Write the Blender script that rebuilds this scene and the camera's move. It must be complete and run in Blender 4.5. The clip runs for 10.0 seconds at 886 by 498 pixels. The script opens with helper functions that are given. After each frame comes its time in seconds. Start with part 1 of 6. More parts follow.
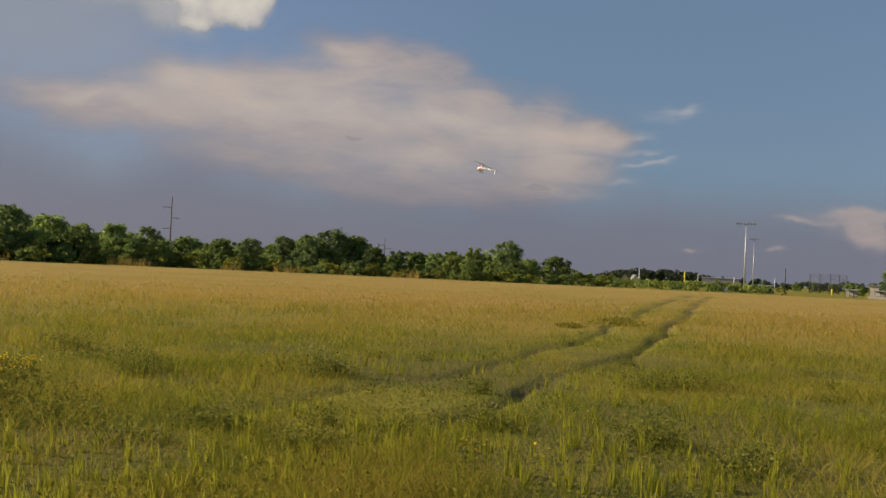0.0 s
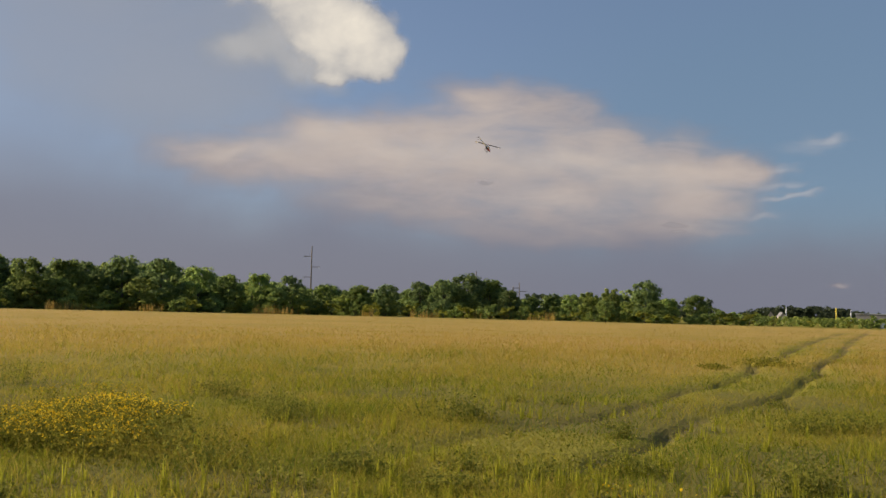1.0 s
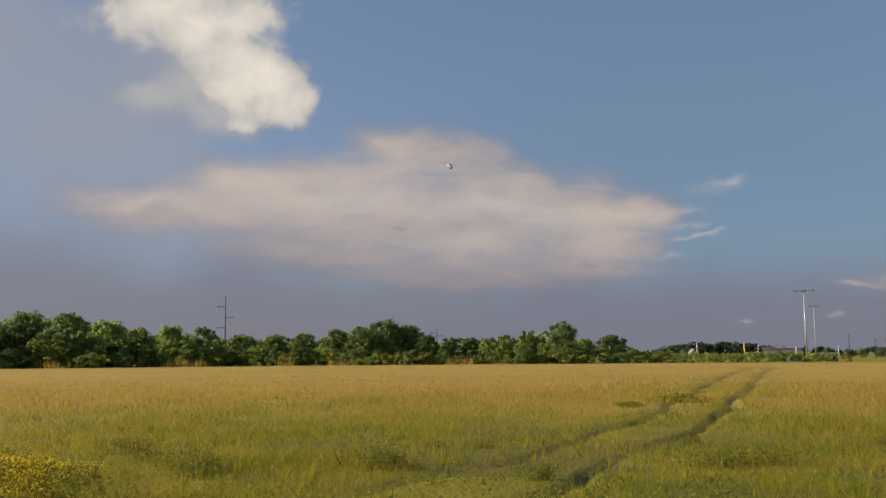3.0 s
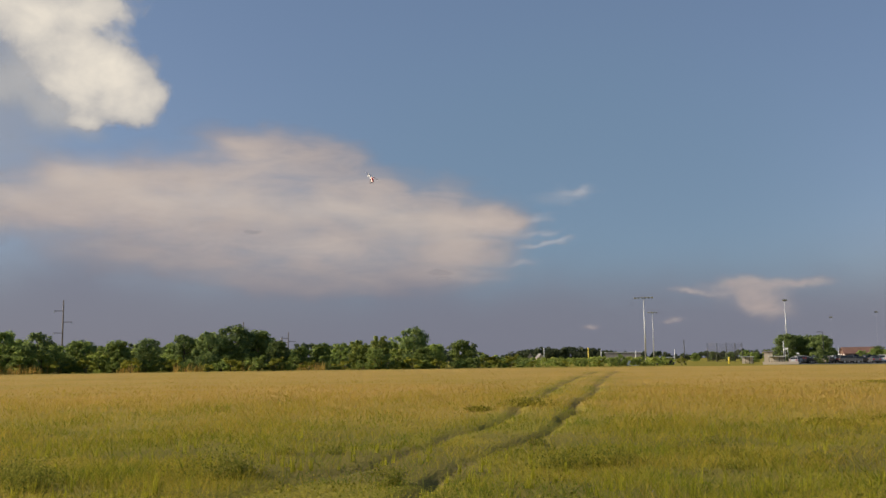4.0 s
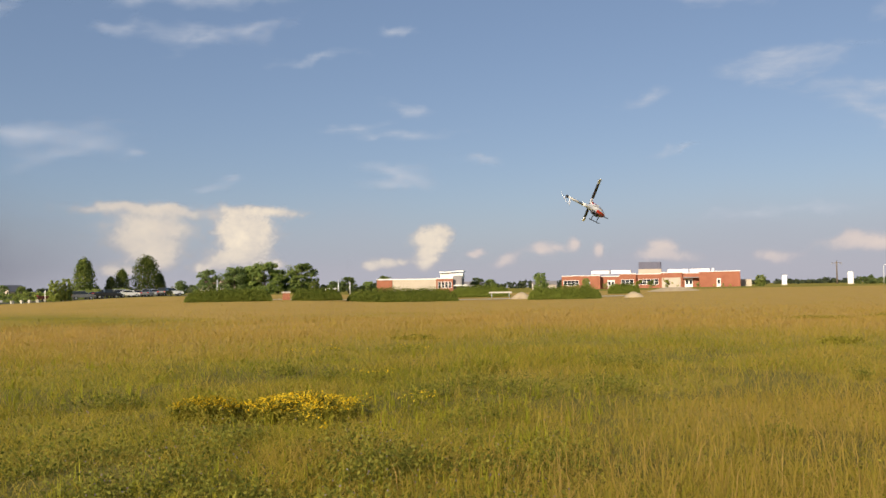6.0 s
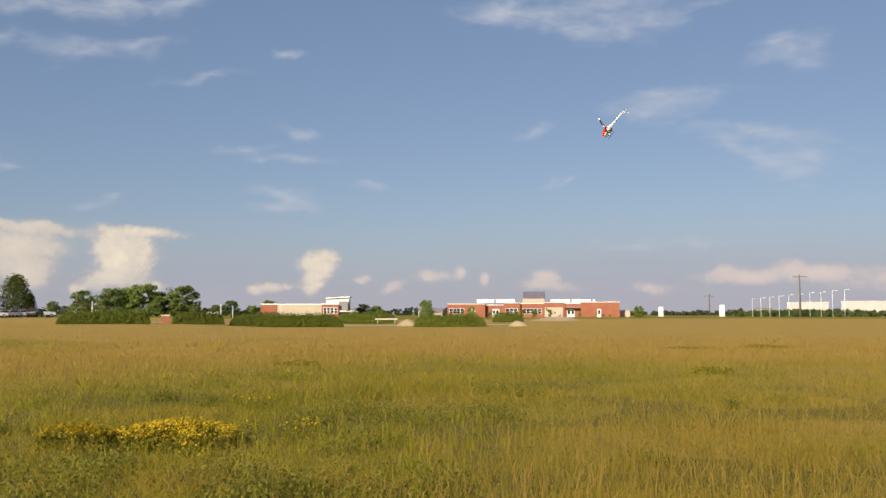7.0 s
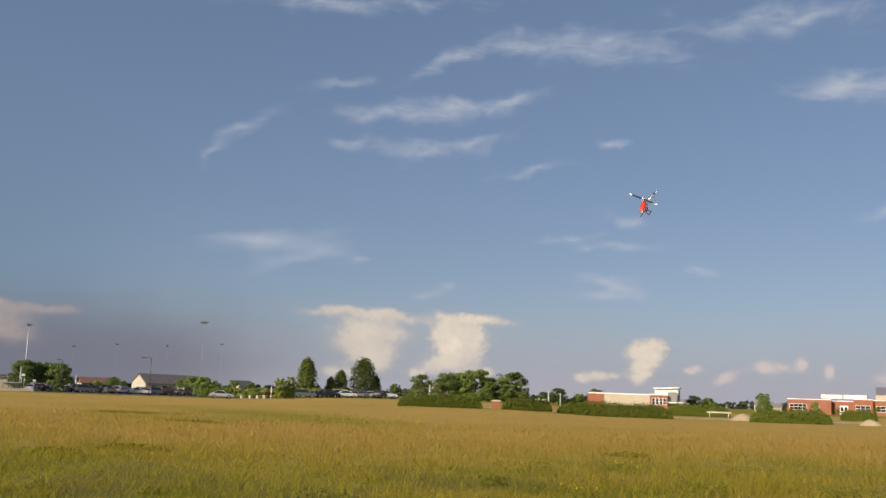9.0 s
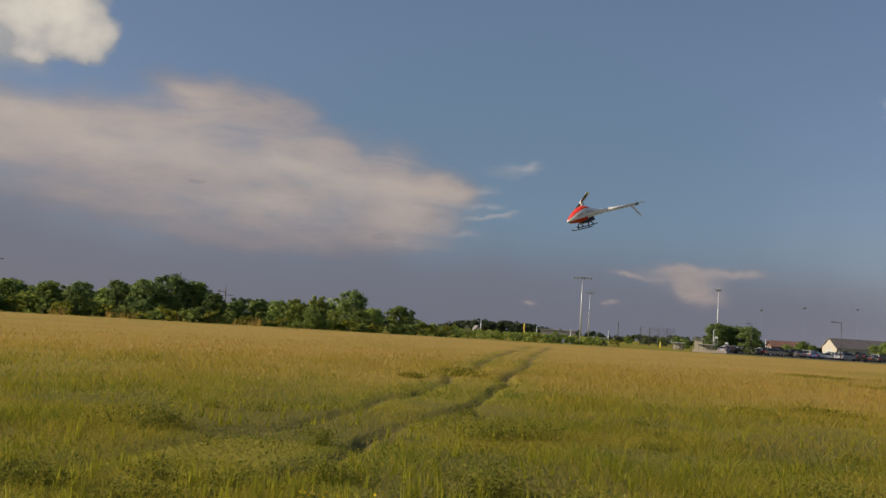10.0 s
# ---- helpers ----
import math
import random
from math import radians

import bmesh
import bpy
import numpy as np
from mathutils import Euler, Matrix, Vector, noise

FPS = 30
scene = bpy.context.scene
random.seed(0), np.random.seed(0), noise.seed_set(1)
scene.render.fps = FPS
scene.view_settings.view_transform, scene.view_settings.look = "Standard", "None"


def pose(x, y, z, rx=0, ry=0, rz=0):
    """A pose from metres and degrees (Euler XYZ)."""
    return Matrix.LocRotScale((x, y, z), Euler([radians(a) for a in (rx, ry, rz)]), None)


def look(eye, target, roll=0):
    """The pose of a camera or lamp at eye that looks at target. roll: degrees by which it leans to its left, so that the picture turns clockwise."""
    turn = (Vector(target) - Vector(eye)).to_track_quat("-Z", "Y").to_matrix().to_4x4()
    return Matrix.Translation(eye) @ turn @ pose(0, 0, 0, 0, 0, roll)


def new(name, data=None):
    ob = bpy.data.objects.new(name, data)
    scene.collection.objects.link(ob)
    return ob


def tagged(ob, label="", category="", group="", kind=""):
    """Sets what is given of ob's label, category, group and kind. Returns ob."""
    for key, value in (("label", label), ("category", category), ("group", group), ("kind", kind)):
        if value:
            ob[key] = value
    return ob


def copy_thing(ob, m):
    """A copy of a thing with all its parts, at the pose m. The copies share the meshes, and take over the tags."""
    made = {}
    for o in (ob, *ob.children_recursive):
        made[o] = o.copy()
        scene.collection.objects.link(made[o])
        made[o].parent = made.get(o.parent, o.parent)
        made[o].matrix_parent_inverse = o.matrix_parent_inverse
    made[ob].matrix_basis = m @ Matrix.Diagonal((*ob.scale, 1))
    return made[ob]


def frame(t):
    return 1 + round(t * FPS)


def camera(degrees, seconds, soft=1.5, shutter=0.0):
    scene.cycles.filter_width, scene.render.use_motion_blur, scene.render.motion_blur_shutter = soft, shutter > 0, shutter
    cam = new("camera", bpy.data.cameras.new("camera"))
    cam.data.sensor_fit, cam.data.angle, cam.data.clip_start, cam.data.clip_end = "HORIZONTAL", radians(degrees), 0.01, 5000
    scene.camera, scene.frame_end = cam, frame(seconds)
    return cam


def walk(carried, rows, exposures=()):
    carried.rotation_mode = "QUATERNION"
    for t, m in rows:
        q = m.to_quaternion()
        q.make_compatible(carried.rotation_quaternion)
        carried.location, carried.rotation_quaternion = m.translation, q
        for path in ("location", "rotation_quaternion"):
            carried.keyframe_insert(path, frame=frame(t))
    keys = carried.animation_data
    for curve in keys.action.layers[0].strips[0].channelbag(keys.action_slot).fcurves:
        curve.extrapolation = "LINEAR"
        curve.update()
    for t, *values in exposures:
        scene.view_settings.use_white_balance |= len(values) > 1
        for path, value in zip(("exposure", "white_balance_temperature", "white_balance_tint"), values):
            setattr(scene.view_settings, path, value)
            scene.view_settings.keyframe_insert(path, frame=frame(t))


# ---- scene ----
# ---------------------------------------------------------------- camera
EYE = (0.0, 0.0, 1.65)
cam = camera(50.83, 10.0, soft=1.5)


def aim(yaw, pitch, roll):
    """Looks yaw degrees clockwise from +y and pitch degrees up."""
    a, e = radians(yaw), radians(pitch)
    way = Vector((math.sin(a) * math.cos(e), math.cos(a) * math.cos(e), math.sin(e)))
    return look(EYE, Vector(EYE) + way, roll)


TURNS = (
    (0.0, -12.65, 1.38, 2.60),
    (0.3, -18.45, 2.05, 2.20),
    (0.5, -20.69, 2.47, 1.88),
    (1.0, -20.97, 3.74, 1.39),
    (1.5, -20.83, 4.90, 1.02),
    (2.0, -19.81, 5.74, 0.55),
    (2.2, -19.31, 5.99, 0.43),
    (3.3, -13.70, 6.76, -0.84),
    (3.5, -11.99, 6.84, -1.05),
    (4.0, -6.79, 6.82, -0.69),
    (4.5, -0.00, 6.98, -0.26),
    (5.0, 8.80, 6.56, -0.02),
    (5.2, 15.07, 6.07, -0.46),
    (5.5, 29.10, 4.74, -1.52),
    (5.8, 43.32, 3.11, -1.52),
    (6.0, 50.13, 2.42, -0.97),
    (6.2, 56.11, 1.94, -0.82),
    (7.3, 56.17, 5.07, 0.40),
    (7.5, 54.60, 6.13, 0.36),
    (8.0, 50.81, 8.04, 0.69),
    (8.5, 45.92, 9.02, 0.91),
    (9.0, 37.01, 9.05, 1.99),
    (9.3, 25.90, 8.35, 2.75),
    (9.5, 20.26, 7.57, 3.50),
    (10.0, -3.31, 4.89, 3.43),
)
walk(cam, [(t, aim(*turn)) for t, *turn in TURNS], exposures=[(0.0, 0.22), (0.5, 0.28), (1.0, 0.36), (3.5, 0.35), (5.0, 0.36), (5.5, 0.44), (6.0, 0.41), (7.5, 0.30), (8.5, 0.26), (9.0, 0.25), (9.5, 0.16), (10.0, 0.11)])

# ---------------------------------------------------------------- light
SUN_AZ, SUN_EL = -97.0, 24.0
world = bpy.data.worlds.new("sky")
scene.world = world
world.use_nodes = True
wn = world.node_tree.nodes
sky = wn.new("ShaderNodeTexSky")
sky.sky_type, sky.sun_disc = "NISHITA", False
sky.sun_elevation, sky.sun_rotation = radians(SUN_EL), radians(SUN_AZ)
sky.altitude, sky.air_density, sky.dust_density, sky.ozone_density = 250, 1.0, 1.0, 1.6
soft_sky = wn.new("ShaderNodeHueSaturation")
soft_sky.inputs["Saturation"].default_value = 0.94
world.node_tree.links.new(sky.outputs[0], soft_sky.inputs["Color"])
warm = wn.new("ShaderNodeMix")
warm.data_type, warm.blend_type = "RGBA", "MULTIPLY"
warm.inputs[0].default_value, warm.inputs[7].default_value = 1.0, (1.055, 0.99, 1.05, 1)
world.node_tree.links.new(soft_sky.outputs[0], warm.inputs[6])
# a flat blue mixed in to even out the sky's brightness from horizon to top
veil = wn.new("ShaderNodeMix")
veil.data_type = "RGBA"
veil.inputs[0].default_value, veil.inputs[7].default_value = 0.40, (1.95, 3.02, 4.75, 1)
world.node_tree.links.new(warm.outputs[2], veil.inputs[6])
world.node_tree.links.new(veil.outputs[2], wn["Background"].inputs[0])
wn["Background"].inputs[1].default_value = 0.071

sun = new("sun", bpy.data.lights.new("sun", "SUN"))
sun.data.energy, sun.data.angle, sun.data.color = 5.0, radians(0.55), (1.0, 0.86, 0.66)
sa, se = radians(SUN_AZ), radians(SUN_EL)
sun.matrix_world = look((80 * math.sin(sa) * math.cos(se), 80 * math.cos(sa) * math.cos(se), 80 * math.sin(se)), (0, 0, 0))


# ---------------------------------------------------------------- numbers
def smooth(x, a, b):
    x = np.clip((x - a) / (b - a), 0, 1)
    return x * x * (3 - 2 * x)


def lattice(i, j, seed):
    v = np.sin(i * 127.1 + j * 311.7 + seed * 74.7) * 43758.5453
    return v - np.floor(v)


def grain(x, y, seed=0):
    """Value noise, 0 to 1."""
    i, j = np.floor(x), np.floor(y)
    u, v = x - i, y - j
    u, v = u * u * (3 - 2 * u), v * v * (3 - 2 * v)
    a = lattice(i, j, seed) * (1 - u) + lattice(i + 1, j, seed) * u
    b = lattice(i, j + 1, seed) * (1 - u) + lattice(i + 1, j + 1, seed) * u
    return a * (1 - v) + b * v


def cloudy(x, y, seed=0, octaves=4):
    total, amp = 0, 0.5
    for k in range(octaves):
        total = total + amp * grain(x * 2 ** k, y * 2 ** k, seed + k)
        amp *= 0.5
    return total / (1 - 0.5 ** octaves)


RUT_RIGHT = ((-2.6, 8.0), (-2.1, 11.0), (-1.45, 14.4), (-0.8, 18.7), (0.15, 26.1), (1.2, 40.2), (3.85, 78.0), (8.0, 130.0))
RUT_LEFT = ((-4.7, 8.5), (-4.1, 11.3), (-3.45, 14.0), (-2.95, 16.8), (-2.4, 20.2), (-1.6, 26.5), (-0.9, 38.0), (0.6, 69.0), (5.5, 130.0))


def rut_near(x, y):
    """Distance to the nearer wheel rut."""
    best = np.full(np.shape(x), 1e9)
    for line in (RUT_RIGHT, RUT_LEFT):
        ys, xs = [p[1] for p in line], [p[0] for p in line]
        sway = 0.45 * (grain(np.asarray(y) * 0.33, 0 * np.asarray(y) + xs[0], 27) - 0.5) + 0.22 * (grain(np.asarray(y) * 1.1, 0 * np.asarray(y) + xs[1], 28) - 0.5)
        d = np.abs(np.asarray(x) - np.interp(y, ys, xs) - sway) + 50 * ((y < ys[0]) | (y > ys[-1]))
        best = np.minimum(best, d)
    return best


def ground_z(x, y):
    x, y = np.asarray(x, float), np.asarray(y, float)
    r, az = np.hypot(x, y), np.degrees(np.arctan2(x, y))
    z = 0.10 * (cloudy(x * 0.12, y * 0.12, 3) - 0.5) * smooth(r, 3, 12)
    z = z + 0.85 * smooth(az, 50, 72) * (1 - smooth(az, 110, 150)) * smooth(r, 70, 190)
    z = z + 0.55 * smooth(az, 24, 34) * (1 - smooth(az, 50, 70)) * smooth(r, 125, 200)
    z = z + 0.45 * smooth(az, 23, 32) * (1 - smooth(az, 41, 47)) * smooth(r, 55, 112)
    wide = 0.11 + 0.0016 * r
    z = z - (0.09 + 0.06 * smooth(r, 12, 24)) * (0.4 + 0.9 * grain(x * 0.7, y * 0.45, 17)) * np.exp(-(rut_near(x, y) / wide) ** 2)
    return z


def place(az, r, z=0.0):
    """A point r metres from the camera's foot, az degrees clockwise from +y, z above the ground."""
    a = radians(az)
    x, y = r * math.sin(a), r * math.cos(a)
    return Vector((x, y, float(ground_z(x, y)) + z))


def height(el, r):
    """The height that shows at el degrees over the horizon from r metres."""
    return EYE[2] + r * math.tan(radians(el))


# ---------------------------------------------------------------- materials
def shader(name):
    m = bpy.data.materials.new(name)
    m.use_nodes = True
    return m, m.node_tree.nodes, m.node_tree.links


def surf(name, dark, light, scale=2.0, rough=0.7, bump=0.2, metal=0.0, stretch=(1, 1, 1), vary=0.0, coat=0.0):
    """A surface whose colour wanders between two tones at two scales, with fine relief."""
    m, n, l = shader(name)
    b = n["Principled BSDF"]
    b.inputs["Metallic"].default_value = metal
    b.inputs["Coat Weight"].default_value = coat
    tc, mp = n.new("ShaderNodeTexCoord"), n.new("ShaderNodeMapping")
    mp.inputs["Scale"].default_value = stretch
    l.new(tc.outputs["Object"], mp.inputs[0])
    big, fine = n.new("ShaderNodeTexNoise"), n.new("ShaderNodeTexNoise")
    big.inputs["Scale"].default_value, big.inputs["Detail"].default_value = scale * 0.35, 5
    fine.inputs["Scale"].default_value, fine.inputs["Detail"].default_value = scale * 7, 6
    for t in (big, fine):
        l.new(mp.outputs[0], t.inputs["Vector"])
    add = n.new("ShaderNodeMath")
    add.operation = "ADD"
    l.new(big.outputs[0], add.inputs[0])
    l.new(fine.outputs[0], add.inputs[1])
    rng = n.new("ShaderNodeMapRange")
    rng.inputs[1].default_value, rng.inputs[2].default_value = 0.65, 1.35
    l.new(add.outputs[0], rng.inputs[0])
    mix = n.new("ShaderNodeMix")
    mix.data_type = "RGBA"
    mix.inputs[6].default_value, mix.inputs[7].default_value = (*dark, 1), (*light, 1)
    l.new(rng.outputs[0], mix.inputs[0])
    colour = mix.outputs[2]
    if vary:
        info, hsv, vr = n.new("ShaderNodeObjectInfo"), n.new("ShaderNodeHueSaturation"), n.new("ShaderNodeMapRange")
        vr.inputs[3].default_value, vr.inputs[4].default_value = 1 - vary, 1 + vary
        l.new(info.outputs["Random"], vr.inputs[0])
        l.new(vr.outputs[0], hsv.inputs["Value"])
        l.new(colour, hsv.inputs["Color"])
        colour = hsv.outputs[0]
    l.new(colour, b.inputs["Base Color"])
    rr = n.new("ShaderNodeMapRange")
    rr.inputs[3].default_value, rr.inputs[4].default_value = max(0.05, rough - 0.12), min(1, rough + 0.12)
    l.new(fine.outputs[0], rr.inputs[0])
    l.new(rr.outputs[0], b.inputs["Roughness"])
    if bump:
        bp = n.new("ShaderNodeBump")
        bp.inputs["Strength"].default_value, bp.inputs["Distance"].default_value = bump, 0.02
        l.new(fine.outputs[0], bp.inputs["Height"])
        l.new(bp.outputs[0], b.inputs["Normal"])
    return m


def leafy(name, tones, through_light=0.35, rough=0.65, vary=0.26):
    """Leaves or blades: tones wander with each one's own tint, and some light comes through."""
    m, n, l = shader(name)
    b = n["Principled BSDF"]
    b.inputs["Roughness"].default_value = rough
    b.inputs["Specular IOR Level"].default_value = 0.03
    at, ramp = n.new("ShaderNodeAttribute"), n.new("ShaderNodeValToRGB")
    at.attribute_name = "tint"
    els = ramp.color_ramp.elements
    els[0].color, els[1].color = (*tones[0], 1), (*tones[-1], 1)
    for k in range(1, len(tones) - 1):
        els.new(k / (len(tones) - 1)).color = (*tones[k], 1)
    l.new(at.outputs["Fac"], ramp.inputs[0])
    info, hsv, vr = n.new("ShaderNodeObjectInfo"), n.new("ShaderNodeHueSaturation"), n.new("ShaderNodeMapRange")
    vr.inputs[3].default_value, vr.inputs[4].default_value = 1 - vary, 1 + vary
    l.new(info.outputs["Random"], vr.inputs[0])
    l.new(vr.outputs[0], hsv.inputs["Value"])
    l.new(ramp.outputs[0], hsv.inputs["Color"])
    l.new(hsv.outputs[0], b.inputs["Base Color"])
    tr, mx = n.new("ShaderNodeBsdfTranslucent"), n.new("ShaderNodeMixShader")
    l.new(hsv.outputs[0], tr.inputs[0])
    mx.inputs[0].default_value = through_light
    l.new(b.outputs[0], mx.inputs[1])
    l.new(tr.outputs[0], mx.inputs[2])
    l.new(mx.outputs[0], n["Material Output"].inputs[0])
    return m


def plain(name, colour, rough=0.5, metal=0.0):
    m, n, l = shader(name)
    b = n["Principled BSDF"]
    b.inputs["Base Color"].default_value = (*colour, 1)
    b.inputs["Roughness"].default_value, b.inputs["Metallic"].default_value = rough, metal
    return m


GRASS = leafy("grass_blades", ((0.10, 0.145, 0.016), (0.215, 0.228, 0.024), (0.35, 0.285, 0.036), (0.42, 0.31, 0.06), (0.48, 0.33, 0.10)), 0.5, 0.9, 0.0)
STRAW = leafy("straw_grass", ((0.29, 0.24, 0.035), (0.39, 0.282, 0.055), (0.46, 0.302, 0.08), (0.50, 0.332, 0.105)), 0.55, 1.0, 0.0)
WEED = leafy("weed_leaves", ((0.095, 0.108, 0.022), (0.20, 0.20, 0.034), (0.33, 0.30, 0.058)), 0.45, 0.8, 0.0)
STALK = leafy("stalk_leaves", ((0.19, 0.20, 0.02), (0.33, 0.32, 0.03), (0.50, 0.45, 0.05)), 0.5, 0.9, 0.0)
HERB = leafy("herb_leaves", ((0.105, 0.105, 0.018), (0.235, 0.21, 0.028), (0.39, 0.33, 0.05)), 0.4, 0.8, 0.0)
# tree leaf tones are blued: distance haze put into the colour
LEAF_A = leafy("leaves_mid_green", ((0.138, 0.196, 0.066), (0.234, 0.301, 0.084), (0.358, 0.405, 0.108)), 0.62)
LEAF_B = leafy("leaves_light_green", ((0.179, 0.233, 0.064), (0.286, 0.333, 0.081), (0.412, 0.427, 0.118)), 0.62)
LEAF_C = leafy("leaves_dark_green", ((0.108, 0.160, 0.068), (0.185, 0.242, 0.085), (0.274, 0.319, 0.106)), 0.62)
# far woods: dull bluish green with the air's haze mixed into it
FAR_LEAF = leafy("far_wood_leaves", ((0.065, 0.085, 0.050), (0.090, 0.112, 0.062), (0.125, 0.145, 0.075)), 0.5)
HEDGE = leafy("hedge_leaves", ((0.15, 0.185, 0.034), (0.185, 0.22, 0.040), (0.225, 0.25, 0.047)), 0.5)
LEAF_D = leafy("leaves_yellow_green", ((0.19, 0.215, 0.035), (0.29, 0.30, 0.05), (0.40, 0.38, 0.075)), 0.55)
CEDAR = leafy("cedar_sprays", ((0.053, 0.083, 0.021), (0.105, 0.135, 0.030), (0.172, 0.179, 0.041)), 0.42)
BARK = surf("bark", (0.07, 0.05, 0.035), (0.17, 0.135, 0.10), 3, 0.9, 0.6, stretch=(2, 2, 0.4))
WHITE_PAINT = surf("white_paint", (0.70, 0.69, 0.66), (0.84, 0.83, 0.80), 1.5, 0.6, 0.05)
PALE_METAL = surf("pale_metal_siding", (0.40, 0.39, 0.38), (0.52, 0.50, 0.48), 0.6, 0.6, 0.05)
GALV = surf("galvanised_steel", (0.42, 0.43, 0.44), (0.62, 0.62, 0.62), 2, 0.5, 0.05, metal=0.5)
DARK_STEEL = surf("dark_steel", (0.05, 0.05, 0.055), (0.10, 0.10, 0.10), 2, 0.5, 0.05, metal=0.4)
WOOD_POLE = surf("weathered_pole_wood", (0.10, 0.075, 0.055), (0.20, 0.16, 0.12), 2, 0.85, 0.3, stretch=(3, 3, 0.3))
BRICK = surf("red_brick", (0.25, 0.085, 0.045), (0.36, 0.135, 0.075), 1.2, 0.85, 0.3)
BEIGE = surf("beige_block", (0.42, 0.355, 0.28), (0.52, 0.45, 0.36), 1.2, 0.85, 0.2)
GREY_ROOF = surf("grey_roof", (0.17, 0.16, 0.16), (0.27, 0.25, 0.25), 1.5, 0.7, 0.2)
BROWN_ROOF = surf("brown_shingle", (0.12, 0.06, 0.045), (0.22, 0.12, 0.09), 2, 0.85, 0.3)
CONCRETE = surf("pale_concrete", (0.42, 0.38, 0.32), (0.56, 0.51, 0.44), 1.5, 0.85, 0.2)
ASPHALT = surf("asphalt", (0.045, 0.045, 0.047), (0.075, 0.072, 0.07), 1.5, 0.9, 0.3)
SOIL = surf("pale_soil", (0.30, 0.23, 0.14), (0.45, 0.36, 0.23), 2.5, 0.95, 0.6)
GLASS = plain("dark_glass", (0.02, 0.025, 0.03), 0.06)
RUBBER = plain("tyre_rubber", (0.02, 0.02, 0.02), 0.8)
CHROME = plain("bright_rim", (0.55, 0.56, 0.58), 0.3, 1.0)
YELLOW = surf("yellow_paint", (0.62, 0.46, 0.03), (0.75, 0.58, 0.05), 2, 0.5, 0.05)
PETAL = leafy("yellow_petals", ((0.58, 0.35, 0.014), (0.72, 0.48, 0.02), (0.82, 0.60, 0.05)), 0.35)
LILAC = leafy("lilac_petals", ((0.16, 0.11, 0.13), (0.21, 0.16, 0.17), (0.27, 0.25, 0.19)), 0.3)


def ground_material():
    m, n, l = shader("meadow_ground")
    b = n["Principled BSDF"]
    b.inputs["Roughness"].default_value = 0.95
    b.inputs["Specular IOR Level"].default_value = 0.1
    at = n.new("ShaderNodeAttribute")
    at.attribute_name = "dry"
    tc = n.new("ShaderNodeTexCoord")
    fine, mid = n.new("ShaderNodeTexNoise"), n.new("ShaderNodeTexNoise")
    fine.inputs["Scale"].default_value, fine.inputs["Detail"].default_value = 14.0, 9
    mid.inputs["Scale"].default_value, mid.inputs["Detail"].default_value = 0.22, 8
    l.new(tc.outputs["Object"], fine.inputs["Vector"])
    l.new(tc.outputs["Object"], mid.inputs["Vector"])

    def mix(fac, a, c):
        x = n.new("ShaderNodeMix")
        x.data_type = "RGBA"
        for k, v in ((0, fac), (6, a), (7, c)):
            if isinstance(v, tuple):
                x.inputs[k].default_value = (*v, 1)
            else:
                l.new(v, x.inputs[k])
        return x.outputs[2]

    green = mix(fine.outputs[0], (0.10, 0.092, 0.016), (0.36, 0.31, 0.04))
    straw = mix(fine.outputs[0], (0.37, 0.250, 0.064), (0.455, 0.307, 0.090))
    add = n.new("ShaderNodeMath")
    add.operation = "MULTIPLY_ADD"
    add.inputs[1].default_value, add.inputs[2].default_value = 0.9, -0.45
    l.new(mid.outputs[0], add.inputs[0])
    tot = n.new("ShaderNodeMath")
    tot.operation, tot.use_clamp = "ADD", True
    l.new(at.outputs["Fac"], tot.inputs[0])
    l.new(add.outputs[0], tot.inputs[1])
    field = mix(tot.outputs[0], green, straw)
    rut = n.new("ShaderNodeAttribute")
    rut.attribute_name = "rut"
    # rut tone: bare soil, with the grass's shadow darkening put into its colour
    soil = mix(fine.outputs[0], (0.09, 0.07, 0.028), (0.19, 0.15, 0.065))
    thin = n.new("ShaderNodeAttribute")
    thin.attribute_name = "bare"
    litter = mix(fine.outputs[0], (0.09, 0.075, 0.02), (0.24, 0.205, 0.045))
    field = mix(thin.outputs["Fac"], field, litter)
    l.new(mix(rut.outputs["Fac"], field, soil), b.inputs["Base Color"])
    bp = n.new("ShaderNodeBump")
    bp.inputs["Strength"].default_value, bp.inputs["Distance"].default_value = 0.8, 0.08
    l.new(fine.outputs[0], bp.inputs["Height"])
    l.new(bp.outputs[0], b.inputs["Normal"])
    return m


# ---------------------------------------------------------------- mesh helpers
def raw_mesh(name, verts, faces, mat=None, **point_values):
    """A mesh from arrays: verts (n, 3), faces (m, 3 or 4), and float values by point."""
    me = bpy.data.meshes.new(name)
    verts, faces = np.asarray(verts, np.float32), np.asarray(faces, np.int32)
    k = faces.shape[1]
    me.vertices.add(len(verts))
    me.vertices.foreach_set("co", verts.ravel())
    me.loops.add(faces.size)
    me.loops.foreach_set("vertex_index", faces.ravel())
    me.polygons.add(len(faces))
    me.polygons.foreach_set("loop_start", np.arange(0, faces.size, k, dtype=np.int32))
    me.polygons.foreach_set("loop_total", np.full(len(faces), k, np.int32))
    for key, val in point_values.items():
        a = me.attributes.new(key, "FLOAT", "POINT")
        a.data.foreach_set("value", np.asarray(val, np.float32))
    me.update(calc_edges=True)
    if mat:
        me.materials.append(mat)
    return me


